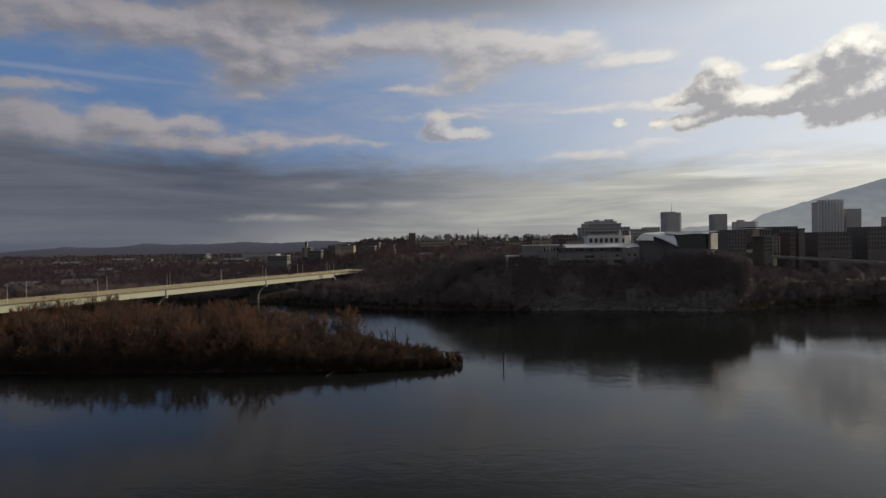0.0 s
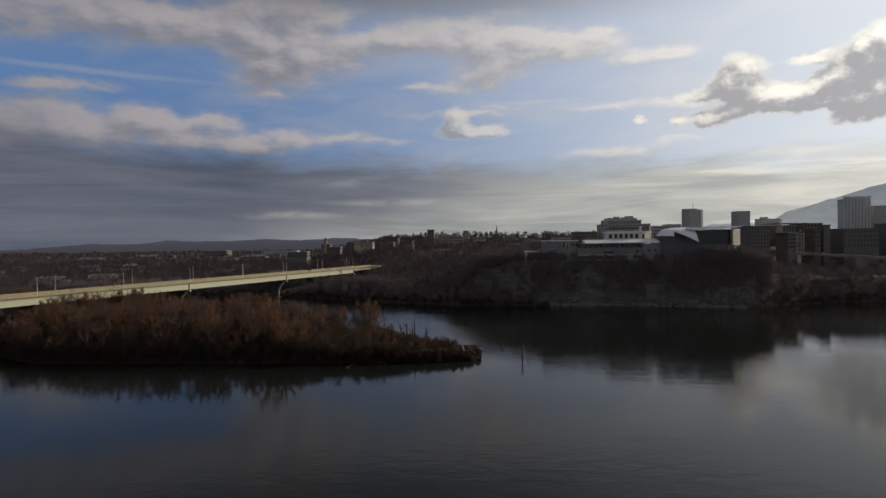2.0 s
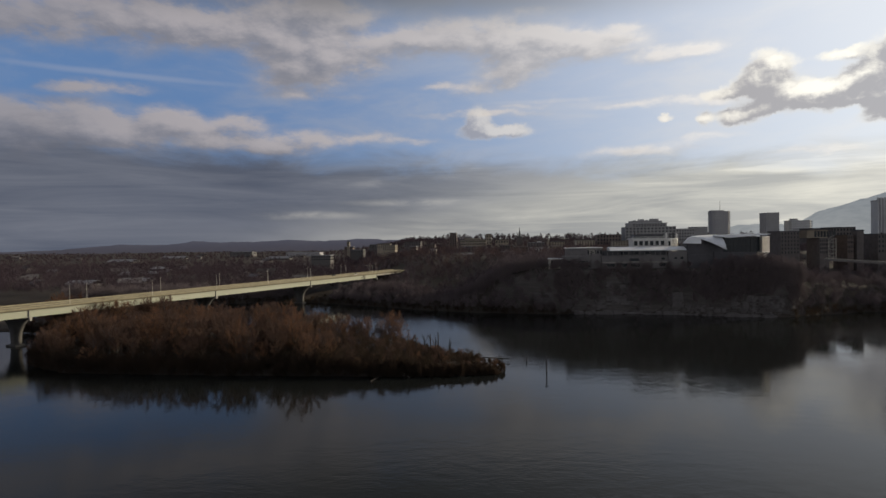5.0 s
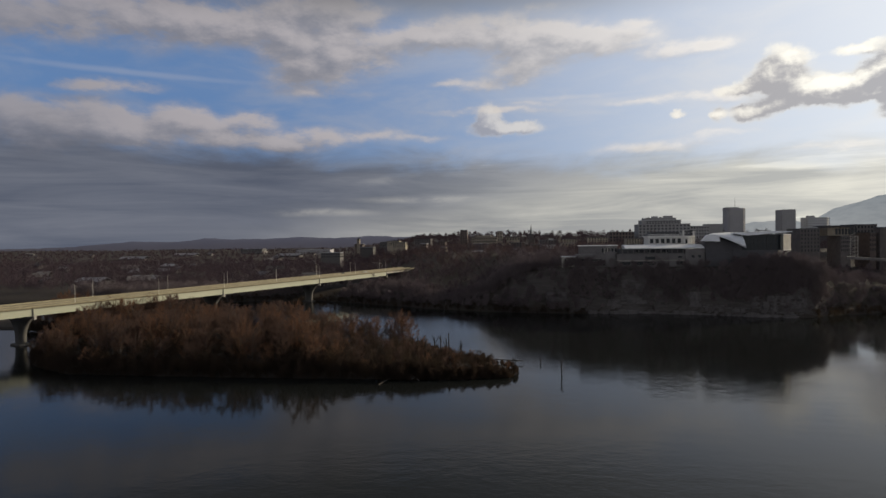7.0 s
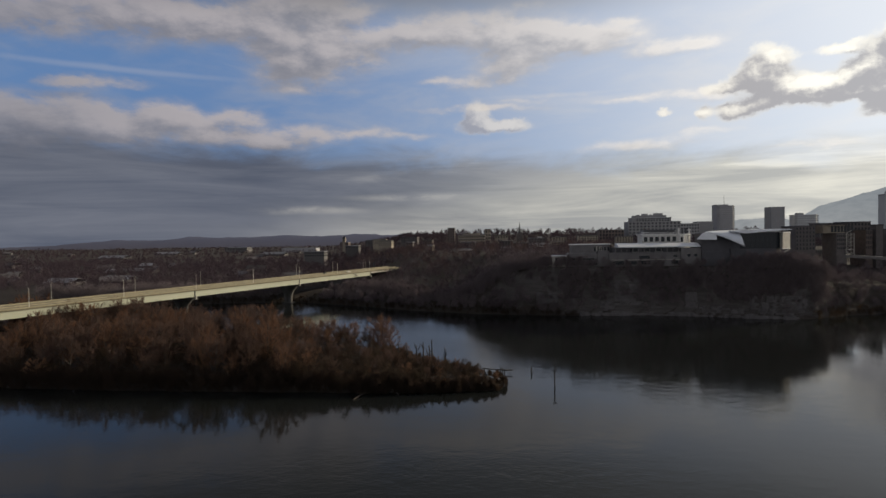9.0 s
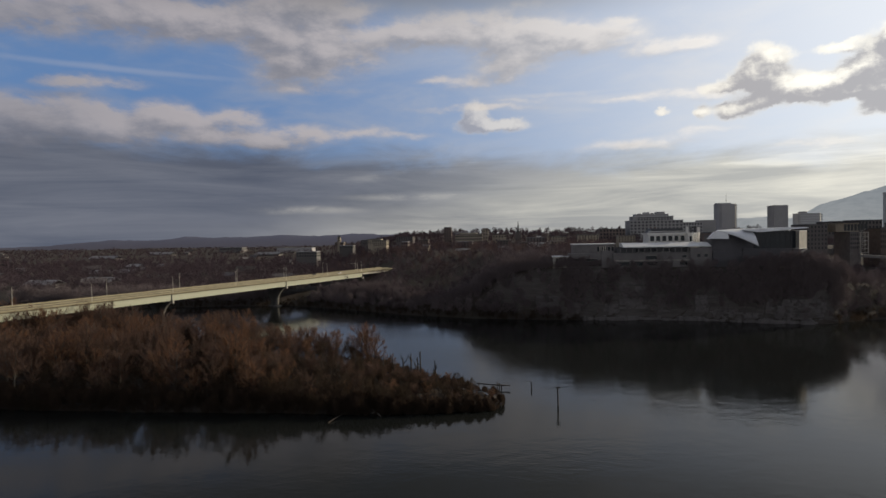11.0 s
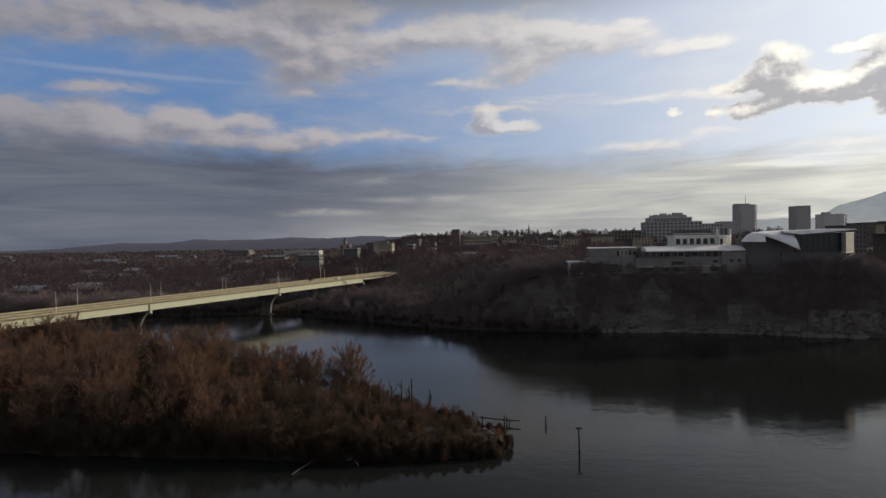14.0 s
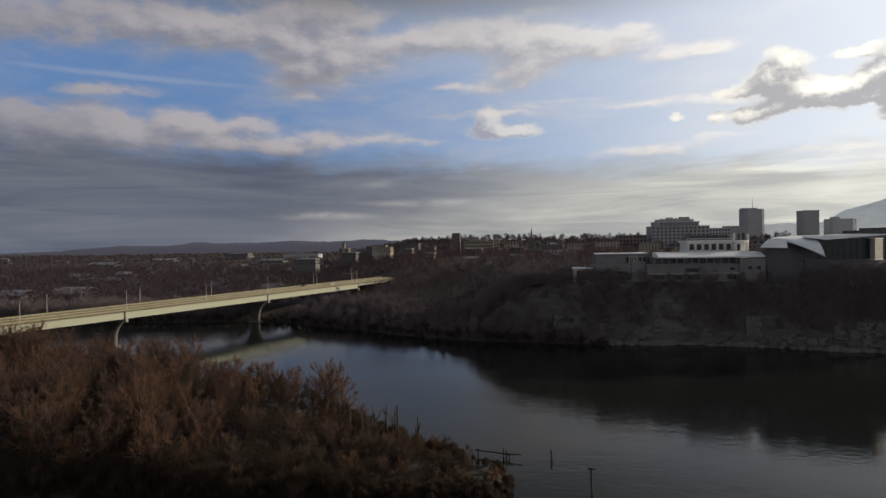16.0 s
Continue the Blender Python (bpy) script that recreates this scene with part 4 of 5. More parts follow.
for i, (x, y, z, w) in enumerate([(40, 905, 51, 26), (75, 930, 52, 22), (-160, 960, 55, 30), (-205, 985, 50, 26), (112, 890, 54, 30), (-128, 940, 50, 18), (-5, 870, 48, 20), (60, 780, 47, 18), (15, 800, 46, 20),
                                  (150, 820, 52, 24), (-60, 880, 47, 22), (-240, 1100, 52, 28), (-290, 1250, 50, 30)]):
    block("town_house" if w < 24 else "office_block", x - w / 2, x + w / 2, y, z + 0.5, 16 + r.random() * 8, "small brick building among bare trees on the hill",
          r.choice(["brick", "tan", "house", "dark_brick"]), 3, max(3, w // 4), r.choice(["slate", "light_roof", "shingle"]), z - 8, 0.45, "building")
TOWN = [(-67, -48, 800, 39, "low white painted house with a flat roof", "white", 1, 5), (21, 55, 820, 45, "pale stone town hall with tall arched windows", "pale_tower", 2, 9),
        (-147, -135, 850, 49, "red brick house with pale roof edge", "brick", 3, 3), (-316, -279, 900, 36, "long grey flat roofed hall", "house", 2, 8),
        (-376, -352, 1300, 46, "tan stone hall with a square tower", "brick", 2, 6), 
        (-118, -104, 830, 44, "cream rendered house among bare trees", "tan", 2, 4), (51, 59, 1100, 53, "small white painted house", "white", 2, 2), (-12, 2, 790, 41, "grey rendered house with a flat roof", "tower", 2, 4)]
for x0, x1, y, z, label, wall, floors, bays in TOWN:
    block("town_house", x0, x1, y, z, 18, label, wall, floors, bays, "light_roof", z - 4 * floors, 0.45, "house")
t = block("bell_tower", -370, -363, 1299, 57, 8, "square tan stone bell tower", "tan", 2, 1, "slate", 47, 0.4, "tower")
part("spire", Shape().tube([(0, 4, 57.6 - t.location.z), (0, 4, 62 - t.location.z)], [4.2, 0.3], 4), M["slate"], t)
block("long_shed", -752, -621, 1900, 24, 40, "long low pale warehouse", "tower", 0, 0, "light_roof", category="warehouse")
block("school", -1000, -900, 2000, 27, 40, "long white roofed school building", "house", 2, 14, "light_roof", 18, 0.5, "school")
block("white_hall", -290, -262, 1040, 42, 18, "white hall with a small roof tower", "house", 2, 5, "light_roof", 38, 0.4, "hall")


def cottage(n):
    t = thing("house", 0, 0, 0, 0, "small house with pitched roof among bare trees", "house", "houses on the plain")
    w, d, h = ((6, 8, 5), (9, 7, 6), (12, 9, 5))[n]
    part("wall", Shape().box(-w, w, -d, d, -2, h), M["house"], t)
    part("roof", Shape().prism([(-d - 0.8, h - 0.2), (0, h + d * 0.55), (d + 0.8, h - 0.2), (0, h + d * 0.55 - 0.5)], -w - 0.6, w + 0.6, "x"), M["shingle"], t, "grey shingle roof")
    for x in (-w * 0.5, 0, w * 0.5):
        part("window", Shape().box(x - 0.7, x + 0.7, -d - 0.08, -d + 0.1, h - 3.6, h - 1.6), M["glass"], t)
    part("chimney", Shape().box(w * 0.5 - 0.5, w * 0.5 + 0.5, 1, 2, h, h + d * 0.75), M["brick"], t)
    return t


cottages = [cottage(n) for n in range(3)]
r = random.Random(4)
used = [False] * 3
for i in range(34):
    y = 640 + 1500 * r.random() ** 1.3
    x = y * r.uniform(-0.95, -0.2) + 20
    z = float(ground_height(x, y))
    if z < 2 or y < np.interp(x, SHORE_X, SHORE_Y) + 60:
        continue
    n = r.randrange(3)
    m = pose(x, y, z, 0, 0, r.uniform(-40, 40))
    if used[n]:
        copy_thing(cottages[n], m)
    else:
        cottages[n].matrix_basis, used[n] = m, True


def shed(x, y, w, deep):
    """A low hall with a pale gabled roof."""
    ground = float(ground_height(x, y)) - 0.8
    t = thing("warehouse", x, y, ground, 0, "low warehouse with a wide pale gabled roof", "warehouse", "warehouses on the plain")
    h = 5.0
    part("wall", Shape().box(-w / 2, w / 2, 0, deep, 0, h), M["house"], t)
    part("roof", Shape().prism([(-0.8, h - 0.1), (deep / 2, h + deep * 0.2), (deep + 0.8, h - 0.1), (deep + 0.8, h + 0.2), (deep / 2, h + deep * 0.2 + 0.35), (-0.8, h + 0.2)], -w / 2 - 0.6, w / 2 + 0.6, "x"), M["light_roof"], t, "pale metal roof")
    for i in range(max(2, int(w // 9))):
        part("door", Shape().box(-w / 2 + 4 + 9 * i, -w / 2 + 7.5 + 9 * i, -0.1, 0.1, 0.8, 4.5), M["slate"], t)
    return t


SHEDS = [(-455, 650, 34, 24), (-508, 630, 34, 22), (-582, 830, 34, 24), (-548, 838, 26, 20), (-604, 936, 24, 18),
         (-1000, 1400, 70, 30), (-660, 1600, 70, 30), (-1100, 1800, 80, 34)]
for place in SHEDS:
    shed(*place)

# ---- trees ----


def twig_mesh(name, roots, ways, lengths, widths, mat, rnd):
    """Many thin twigs, each a tapering sliver."""
    n = len(roots)
    side = np.cross(ways, rnd.normal(size=(n, 3)))
    side /= np.linalg.norm(side, axis=1, keepdims=True) + 1e-9
    w = widths[:, None] * side
    v = np.stack([roots - w, roots + w, roots + ways * lengths[:, None]], 1).reshape(-1, 3)
    faces = np.arange(3 * n).reshape(-1, 3).tolist()
    me = bpy.data.meshes.new(name)
    me.from_pydata(v.tolist(), [], faces)
    me.materials.append(mat)
    return me


def bare_tree(seed, high, wide, twigs, mat, bark="bark", label="bare brown winter tree with many fine twigs", low=0.25):
    """Tapered trunk, forking limbs, and a crown of fine twigs along them."""
    rnd = np.random.RandomState(seed)
    t = thing("bare_tree", 0, 0, 0, 0, label, "tree")
    wood = Shape()
    lean = rnd.normal(size=2) * 0.04 * high
    stem = [(lean[0] * u * u, lean[1] * u * u, high * 0.8 * u - 0.6) for u in np.linspace(0, 1, 6)]
    wood.tube(stem, [0.022 * high * (1 - 0.85 * u) for u in np.linspace(0, 1, 6)], 6)
    lines = [np.array(stem)[2:]]
    limbs = 12 + rnd.randint(4)
    for i in range(limbs):
        u = low + (0.72 - low) * (i + rnd.rand()) / limbs
        p = np.array([lean[0] * u * u, lean[1] * u * u, high * 0.8 * u])
        a = i * 2.4 + rnd.rand()
        reach = wide * (0.42 + 0.42 * rnd.rand()) * (1 - 0.55 * abs(u - 0.42))
        rise = high * (0.22 + 0.2 * rnd.rand())
        pts = np.array([p + np.array([math.cos(a) * reach * s, math.sin(a) * reach * s, rise * s ** 1.25]) + rnd.normal(size=3) * 0.15 * s for s in np.linspace(0, 1, 5)])
        wood.tube(pts.tolist(), [0.006 * high * (1 - 0.8 * s) for s in np.linspace(0, 1, 5)], 4)
        lines.append(pts)
    part("trunk", wood, M[bark], t)
    seg = np.concatenate([np.stack([l[:-1], l[1:]], 1) for l in lines])
    # side branches first, then twigs along them
    n = 240
    pick = seg[rnd.randint(len(seg), size=n)]
    root = pick[:, 0] + (pick[:, 1] - pick[:, 0]) * rnd.rand(n, 1)
    out = root * np.array([1, 1, 0]) / (wide * 0.6) + rnd.normal(size=(n, 3)) * 0.45 + np.array([0, 0, 0.75])
    out /= np.linalg.norm(out, axis=1, keepdims=True)
    long = high * (0.07 + 0.08 * rnd.rand(n))
    which = rnd.randint(n, size=twigs)
    roots = root[which] + out[which] * (long[which] * rnd.rand(twigs) ** 0.8)[:, None]
    ways = out[which] + rnd.normal(size=(twigs, 3)) * 0.5 + np.array([0, 0, 0.3])
    ways /= np.linalg.norm(ways, axis=1, keepdims=True)
    roots, ways = np.concatenate([root, roots]), np.concatenate([out, ways])
    lengths = np.concatenate([long, high * (0.022 + 0.04 * rnd.rand(twigs))])
    widths = np.concatenate([np.full(n, 0.0016 * high), 0.026 + 0.03 * rnd.rand(twigs)])
    # the crown closes in a soft dome
    tips = roots + ways * lengths[:, None]
    heart, radii = np.array([lean[0] * 0.3, lean[1] * 0.3, high * 0.52]), np.array([wide * 0.8, wide * 0.8, high * 0.44])
    reach = np.linalg.norm((tips - heart) / radii, axis=1)
    pull = np.where((reach > 0.92) & (tips[:, 2] > heart[2]), (0.72 + 0.28 * rnd.rand(len(tips))) / np.maximum(reach, 0.92), 1.0)[:, None]
    roots = heart + (roots - heart) * pull
    crown = twig_mesh("crown", roots, ways, lengths, widths, M[mat], rnd)
    part("crown", crown, None, t)
    return t


def plant(kinds, spots, group):
    """Sets copies of the kinds of tree on the ground, each turned and sized on its own."""
    fresh = {id(k): True for k in kinds}
    for x, y, size, n, turn in spots:
        k = kinds[n % len(kinds)]
        m = pose(x, y, float(ground_height(x, y)) - 0.2, 0, 0, turn) @ Matrix.Diagonal((size, size, size * (0.9 + 0.2 * ((n * 7) % 10) / 10), 1))
        if fresh[id(k)]:
            fresh[id(k)] = False
            k.matrix_basis = m
            tagged(k, group=group)
        else:
            c = copy_thing(k, m)
            c.matrix_basis = m


RUST = "rusty brown winter tree with dense fine twigs"
ISLE = [bare_tree(21, 24, 9.2, 5200, "twig", low=0.15), bare_tree(22, 25, 9.8, 5600, "twig_rust", label=RUST, low=0.12), bare_tree(23, 22, 9.0, 5000, "twig", low=0.15),
        bare_tree(24, 26, 7.8, 5000, "twig", label="tall brown winter tree with upright limbs"), bare_tree(25, 20, 9.2, 5200, "twig_rust", label=RUST, low=0.1),
        bare_tree(26, 23, 8.4, 5000, "twig", "pale_bark", "bare winter tree with pale limbs")]
# how high the tree tops stand along the island
TOPS = ([-330, -200, -160, -130, -108, -96, -84, -70, -50, -36, -24, -12, -4], [21, 23, 23, 23.5, 22.5, 21, 15.5, 11.5, 9.5, 8.5, 6.5, 5, 4])
r = random.Random(8)
spots = [(-60, 287, 0.9, 1, 40.0), (-63, 289.5, 0.88, 7, 100.0), (-57, 290, 0.8, 4, 60.0), (-66, 287.5, 0.78, 2, 150.0), (-77, 300, 0.86, 4, 10.0), (-87, 237, 0.78, 1, 200.0), (-91, 240, 0.66, 0, 20.0), (-79.5, 297, 0.7, 1, 70.0), (-50.5, 256, 0.5, 3, 40.0)]
tries = 0
while len(spots) < 300 and tries < 30000:
    tries += 1
    x = -6 - 330 * r.random() ** 0.95
    a, b = float(np.interp(x, NEAR_X, NEAR_Y)), float(np.interp(x, NEAR_X, BACK_Y))
    if b - a < 8:
        continue
    y = a + 2.5 + (b - a - 5) * r.random() ** 1.1
    top = float(np.interp(x, *TOPS))
    if x < -72 and y < a + 50:
        top = max(top, 14.5)
    size = top / 24 * r.uniform(0.78, 1.12) * min(1.0, 0.62 + (y - a) / 36)
    if all((x - s[0]) ** 2 + (y - s[1]) ** 2 > 24 * min(s[2] + size, 1.6) / 1.6 for s in spots) and (abs(x + 69) > 3.5 or y < 275):
        spots.append((x, y, max(0.2, size), r.randrange(60), r.uniform(0, 360)))
plant(ISLE, spots, "bare trees on the island")


def woods(name, count, place, high, mat, label, seed, twigs=46, width=0.16, least=1.0, sizes=None):
    """Far woods: every tree a stem and a fan of twigs, all in one mesh."""
    rnd = np.random.RandomState(seed)
    xy = place(rnd, count)
    z = xy[:, 2] if xy.shape[1] > 2 else ground_height(xy[:, 0], xy[:, 1])
    xy = xy[:, :2]
    keep = z > least
    xy, z = xy[keep], np.maximum(z[keep], -0.7)
    n = len(xy)
    tall = high * (0.55 + 0.85 * rnd.rand(n) ** 1.6)
    if sizes:
        tall = tall * np.interp(xy[:, 0], *sizes)
    base = np.repeat(np.column_stack([xy, z - 0.3]), twigs, 0)
    h = np.repeat(tall, twigs)
    u = rnd.rand(n * twigs) ** 0.7
    a = rnd.rand(n * twigs) * 6.283
    rad = 0.3 * h * np.sin(np.clip(u * 1.05, 0, 1) * 2.7 + 0.3) * np.sqrt(rnd.rand(n * twigs))
    roots = base + np.column_stack([np.cos(a) * rad, np.sin(a) * rad, h * (0.18 + 0.66 * u)])
    ways = np.column_stack([np.cos(a) * 0.5, np.sin(a) * 0.5, np.ones(n * twigs)]) + rnd.normal(size=(n * twigs, 3)) * 0.35
    ways /= np.linalg.norm(ways, axis=1, keepdims=True)
    far = np.repeat(np.clip(xy[:, 1] / 700, 0.8, 3.2), twigs)
    me = twig_mesh(name, roots, ways, h * (0.14 + 0.16 * rnd.rand(n * twigs)), width * far * (0.6 + 0.8 * rnd.rand(n * twigs)), M[mat], rnd)
    solo(name, me, None, label, "woods", "stuff")


def hill_spots(rnd, n):
    y = 480 + 900 * rnd.rand(n) ** 1.25
    return np.column_stack([y * rnd.uniform(-0.33, 0.62, n), y])


def plain_spots(rnd, n):
    y = 600 + 2400 * rnd.rand(n) ** 1.6
    return np.column_stack([y * rnd.uniform(-1.05, -0.1, n), y])


def bluff_spots(rnd, n):
    x = rnd.uniform(-430, 470, n)
    deep = np.interp(x, [-430, -60, 24, 34, 190, 215, 470], [60, 60, 46, 9, 9, 60, 90])
    return np.column_stack([x, np.interp(x, SHORE_X, SHORE_Y) + 2.5 + deep * rnd.rand(n)])


def town_spots(rnd, n):
    y = 640 + 380 * rnd.rand(n)
    return np.column_stack([y * rnd.uniform(-0.3, 0.16, n), y])


def crest_spots(rnd, n):
    y = 1030 + 520 * rnd.rand(n)
    return np.column_stack([y * rnd.uniform(-0.24, 0.4, n), y])


def shore_spots(rnd, n):
    x = rnd.uniform(-430, -185, n)
    return np.column_stack([x, np.interp(x, SHORE_X, SHORE_Y) + 2 + 22 * rnd.rand(n)])


def valley_spots(rnd, n):
    y = 540 + 520 * rnd.rand(n)
    return np.column_stack([y * rnd.uniform(-1.0, -0.25, n), y])


def cliff_spots(rnd, n):
    x = np.where(rnd.rand(n) < 0.7, rnd.uniform(-90, 50, n), rnd.uniform(-140, 225, n))
    return np.column_stack([x, np.interp(x, SHORE_X, SHORE_Y) + 1.0 + np.where(x < 20, 44, 8.5) * rnd.rand(n) ** 0.7])


def rim_spots(rnd, n):
    x = rnd.uniform(-330, 60, n)
    return np.column_stack([x, np.interp(x, SHORE_X, SHORE_Y) + 20 + 240 * rnd.rand(n)])


def slope_spots(rnd, n):
    x = rnd.uniform(-170, 38, n)
    return np.column_stack([x, np.interp(x, SHORE_X, SHORE_Y) + 2 + 70 * rnd.rand(n)])


def landing_spots(rnd, n):
    x = rnd.uniform(198, 520, n)
    return np.column_stack([x, np.interp(x, SHORE_X, SHORE_Y) + 3 + 120 * rnd.rand(n)])


# stretches of the bluff where the rock is bare, and up to what height
BARE = [(71, 91, 23), (97, 104, 15), (119, 127, 17), (157, 192, 12), (18, 33, 13), (40, 52, 11)]


def brow_spots(rnd, n):
    """On the ledges of the rock face: dense towards the brow, sparse below."""
    x = rnd.uniform(-30, 208, n)
    u = rnd.rand(n) ** 0.55
    groove = 0.25 * np.sin(x * 0.11) + 0.2 * np.sin(x * 0.27 + 1)
    keep = u > 0.12 + groove * 0.7
    ledge = np.column_stack([x, np.interp(x, SHORE_X, SHORE_Y) + 0.9 + 3.4 * u, 2 + 28 * u])
    free = np.column_stack([x, np.interp(x, SHORE_X, SHORE_Y) + 3 + 20 * u, 0 * x])
    free[:, 2] = ground_height(free[:, 0], free[:, 1])
    for x0, x1, top in BARE:
        keep &= ~((x > x0) & (x < x1) & (2 + 28 * u < top) & (rnd.rand(n) < 0.7))
    return np.where((x < 34)[:, None], free, ledge)[keep]


def waterline_spots(rnd, n):
    x = np.concatenate([rnd.uniform(-430, 48, n * 3 // 4), rnd.uniform(196, 330, n - n * 3 // 4)])
    return np.column_stack([x, np.interp(x, SHORE_X, SHORE_Y) - 3.0 + 7 * rnd.rand(n)])


def clear(spots_of):
    """Keeps trees off the museum and the road bridge."""
    def chosen(rnd, n):
        p = spots_of(rnd, n)
        across = (p[:, 0] + 185.7) * 0.939 - (p[:, 1] - 521.7) * 0.344
        road = (across > -30) & (across < 16)
        open_yard = np.zeros(len(p), bool)
        for x, y, w, deep in SHEDS:
            open_yard |= (abs(p[:, 0] - x) < w / 2 + 5) & (p[:, 1] > y - 16) & (p[:, 1] < y + deep + 5)
        for x0, x1, y, *_ in TOWN:
            side = p[:, 0] - (x0 + x1) / 2 * p[:, 1] / y
            open_yard |= (abs(side) < (x1 - x0) / 2 + 2) & (p[:, 1] > y - (70 if x0 > -100 else 6)) & (p[:, 1] < y + 22)
        p, across, road = p[~open_yard], across[~open_yard], road[~open_yard]
        walkway = (p[:, 0] > 262) & (p[:, 0] < 470) & (abs(p[:, 1] - (560 - 0.413 * (p[:, 0] - 270))) < 26)
        p, road = p[~walkway], road[~walkway]
        return p[~((p[:, 0] > 26) & (p[:, 0] < 194) & (p[:, 1] > 436) & (p[:, 1] < 482)) & ~(road & (p[:, 1] < 720))]
    return chosen


# the trees get lower towards the bridge
NEAR_BRIDGE = ([-130, -90, -66, -37, -7, 20], [0.55, 0.55, 0.42, 0.5, 0.75, 0.65])
woods("hill_woods", 2000, clear(hill_spots), 11, "twig_far_hazed", "bare winter woods on the hill", 51, 110, 0.1)
woods("town_woods", 900, clear(town_spots), 9.5, "twig_town", "bare trees between the houses on the hill", 64, 120, 0.085)
woods("crest_woods", 950, clear(crest_spots), 12.5, "twig_far_hazed", "bare trees along the crest of the hill", 59, 230, 0.055)
woods("shore_woods", 420, clear(shore_spots), 13, "twig_bank", "bare trees on the low bank past the bridge", 60, 200, 0.07)
woods("valley_woods", 1700, clear(valley_spots), 13, "twig_far_hazed", "bare winter woods beyond the bridge", 58, 110, 0.1)
woods("plain_woods", 5600, clear(plain_spots), 10, "twig_far_hazed", "bare winter woods on the plain", 52, 64, 0.1)
woods("bank_woods", 1500, clear(bluff_spots), 13, "twig_bank", "dense bare thicket on the bluff and bank", 53, 260, 0.075, sizes=NEAR_BRIDGE)
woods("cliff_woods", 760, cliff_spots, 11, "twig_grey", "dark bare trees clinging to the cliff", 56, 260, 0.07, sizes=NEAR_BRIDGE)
woods("slope_woods", 520, clear(slope_spots), 15, "twig_bank", "dense bare trees on the wooded slope by the river", 61, 480, 0.07, sizes=NEAR_BRIDGE)
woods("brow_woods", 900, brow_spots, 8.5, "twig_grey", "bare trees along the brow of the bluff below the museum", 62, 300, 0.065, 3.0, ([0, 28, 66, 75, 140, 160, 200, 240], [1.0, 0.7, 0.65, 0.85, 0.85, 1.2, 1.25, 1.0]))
woods("landing_woods", 620, clear(landing_spots), 8, "twig_bank", "dense bare trees on the low bank below the waterfront", 66, 260, 0.075)
woods("bank_scrub", 620, waterline_spots, 4.5, "scrub", "brown scrub hanging over the far waterline", 65, 150, 0.06, -1.5)
woods("rim_woods", 360, clear(rim_spots), 14, "twig_bank", "bare winter woods behind the bluff", 57, 380, 0.065, sizes=NEAR_BRIDGE)


TIP = ([-65, -45, -32, -14, -4], [1.0, 0.7, 0.52, 0.5, 0.42])


def isle_spots(rnd, n):
    x = -1.5 - 330 * rnd.rand(n) ** 1.2
    a, b = np.interp(x, NEAR_X, NEAR_Y), np.interp(x, NEAR_X, BACK_Y)
    u = np.where(rnd.rand(n) < 0.75, rnd.rand(n) ** 1.5 * 0.12, rnd.rand(n))
    return np.column_stack([x, a - 2.6 + (b - a + 2.6) * u])


woods("island_scrub", 1500, isle_spots, 5.4, "scrub", "dense brown scrub along the island shore", 54, 170, 0.055, -1.6, TIP)


def thicket_spots(rnd, n):
    x = np.where(rnd.rand(n) < 0.45, -2.5 - 55 * rnd.rand(n), -20 - 240 * rnd.rand(n))
    a, b = np.interp(x, NEAR_X, NEAR_Y), np.interp(x, NEAR_X, BACK_Y)
    u = np.minimum(rnd.rand(n) * 7, (b - a) * rnd.rand(n))
    back = rnd.rand(n) < 0.3
    return np.column_stack([x, np.where(back, b - u + 1.6, a + u - 2.2)])


woods("island_thicket", 620, thicket_spots, 6.6, "scrub", "tall dense brown thicket at the island edge", 55, 420, 0.05, -1.6, TIP)


def inner_spots(rnd, n):
    x = -14 - 260 * rnd.rand(n)
    a, b = np.interp(x, NEAR_X, NEAR_Y), np.interp(x, NEAR_X, BACK_Y)
    return np.column_stack([x, a + 2 + (b - a - 4) * rnd.rand(n) ** 1.3])


woods("island_understory", 900, inner_spots, 9.5, "scrub", "brown saplings and brush under the island trees", 63, 170, 0.06, 0.2, TIP)

# ---- in the river ----


def channel_post(x, y, high, cross, label):
    t = thing("channel_post", x, y, 0, 0, label, "post", "posts in the river")
    part("shaft", Shape().tube([(0.05, 0, -4), (0, 0, 0), (-0.1, 0, high)], [0.3, 0.28, 0.24], 8), M["timber"], t)
    if cross:
        part("cross_board", Shape().box(-0.8, 0.8, -0.1, 0.1, high - 0.1, high + 0.3), M["timber"], t)
        part("cap", Shape().tube([(-0.1, 0, high), (-0.1, 0, high + 0.5)], [0.3, 0.1], 8), M["timber"], t)
    return t


channel_post(15.5, 244.3, 6.0, True, "tall dark timber channel post with a cross board")
channel_post(7.6, 265.9, 2.6, False, "short leaning timber post in the river")


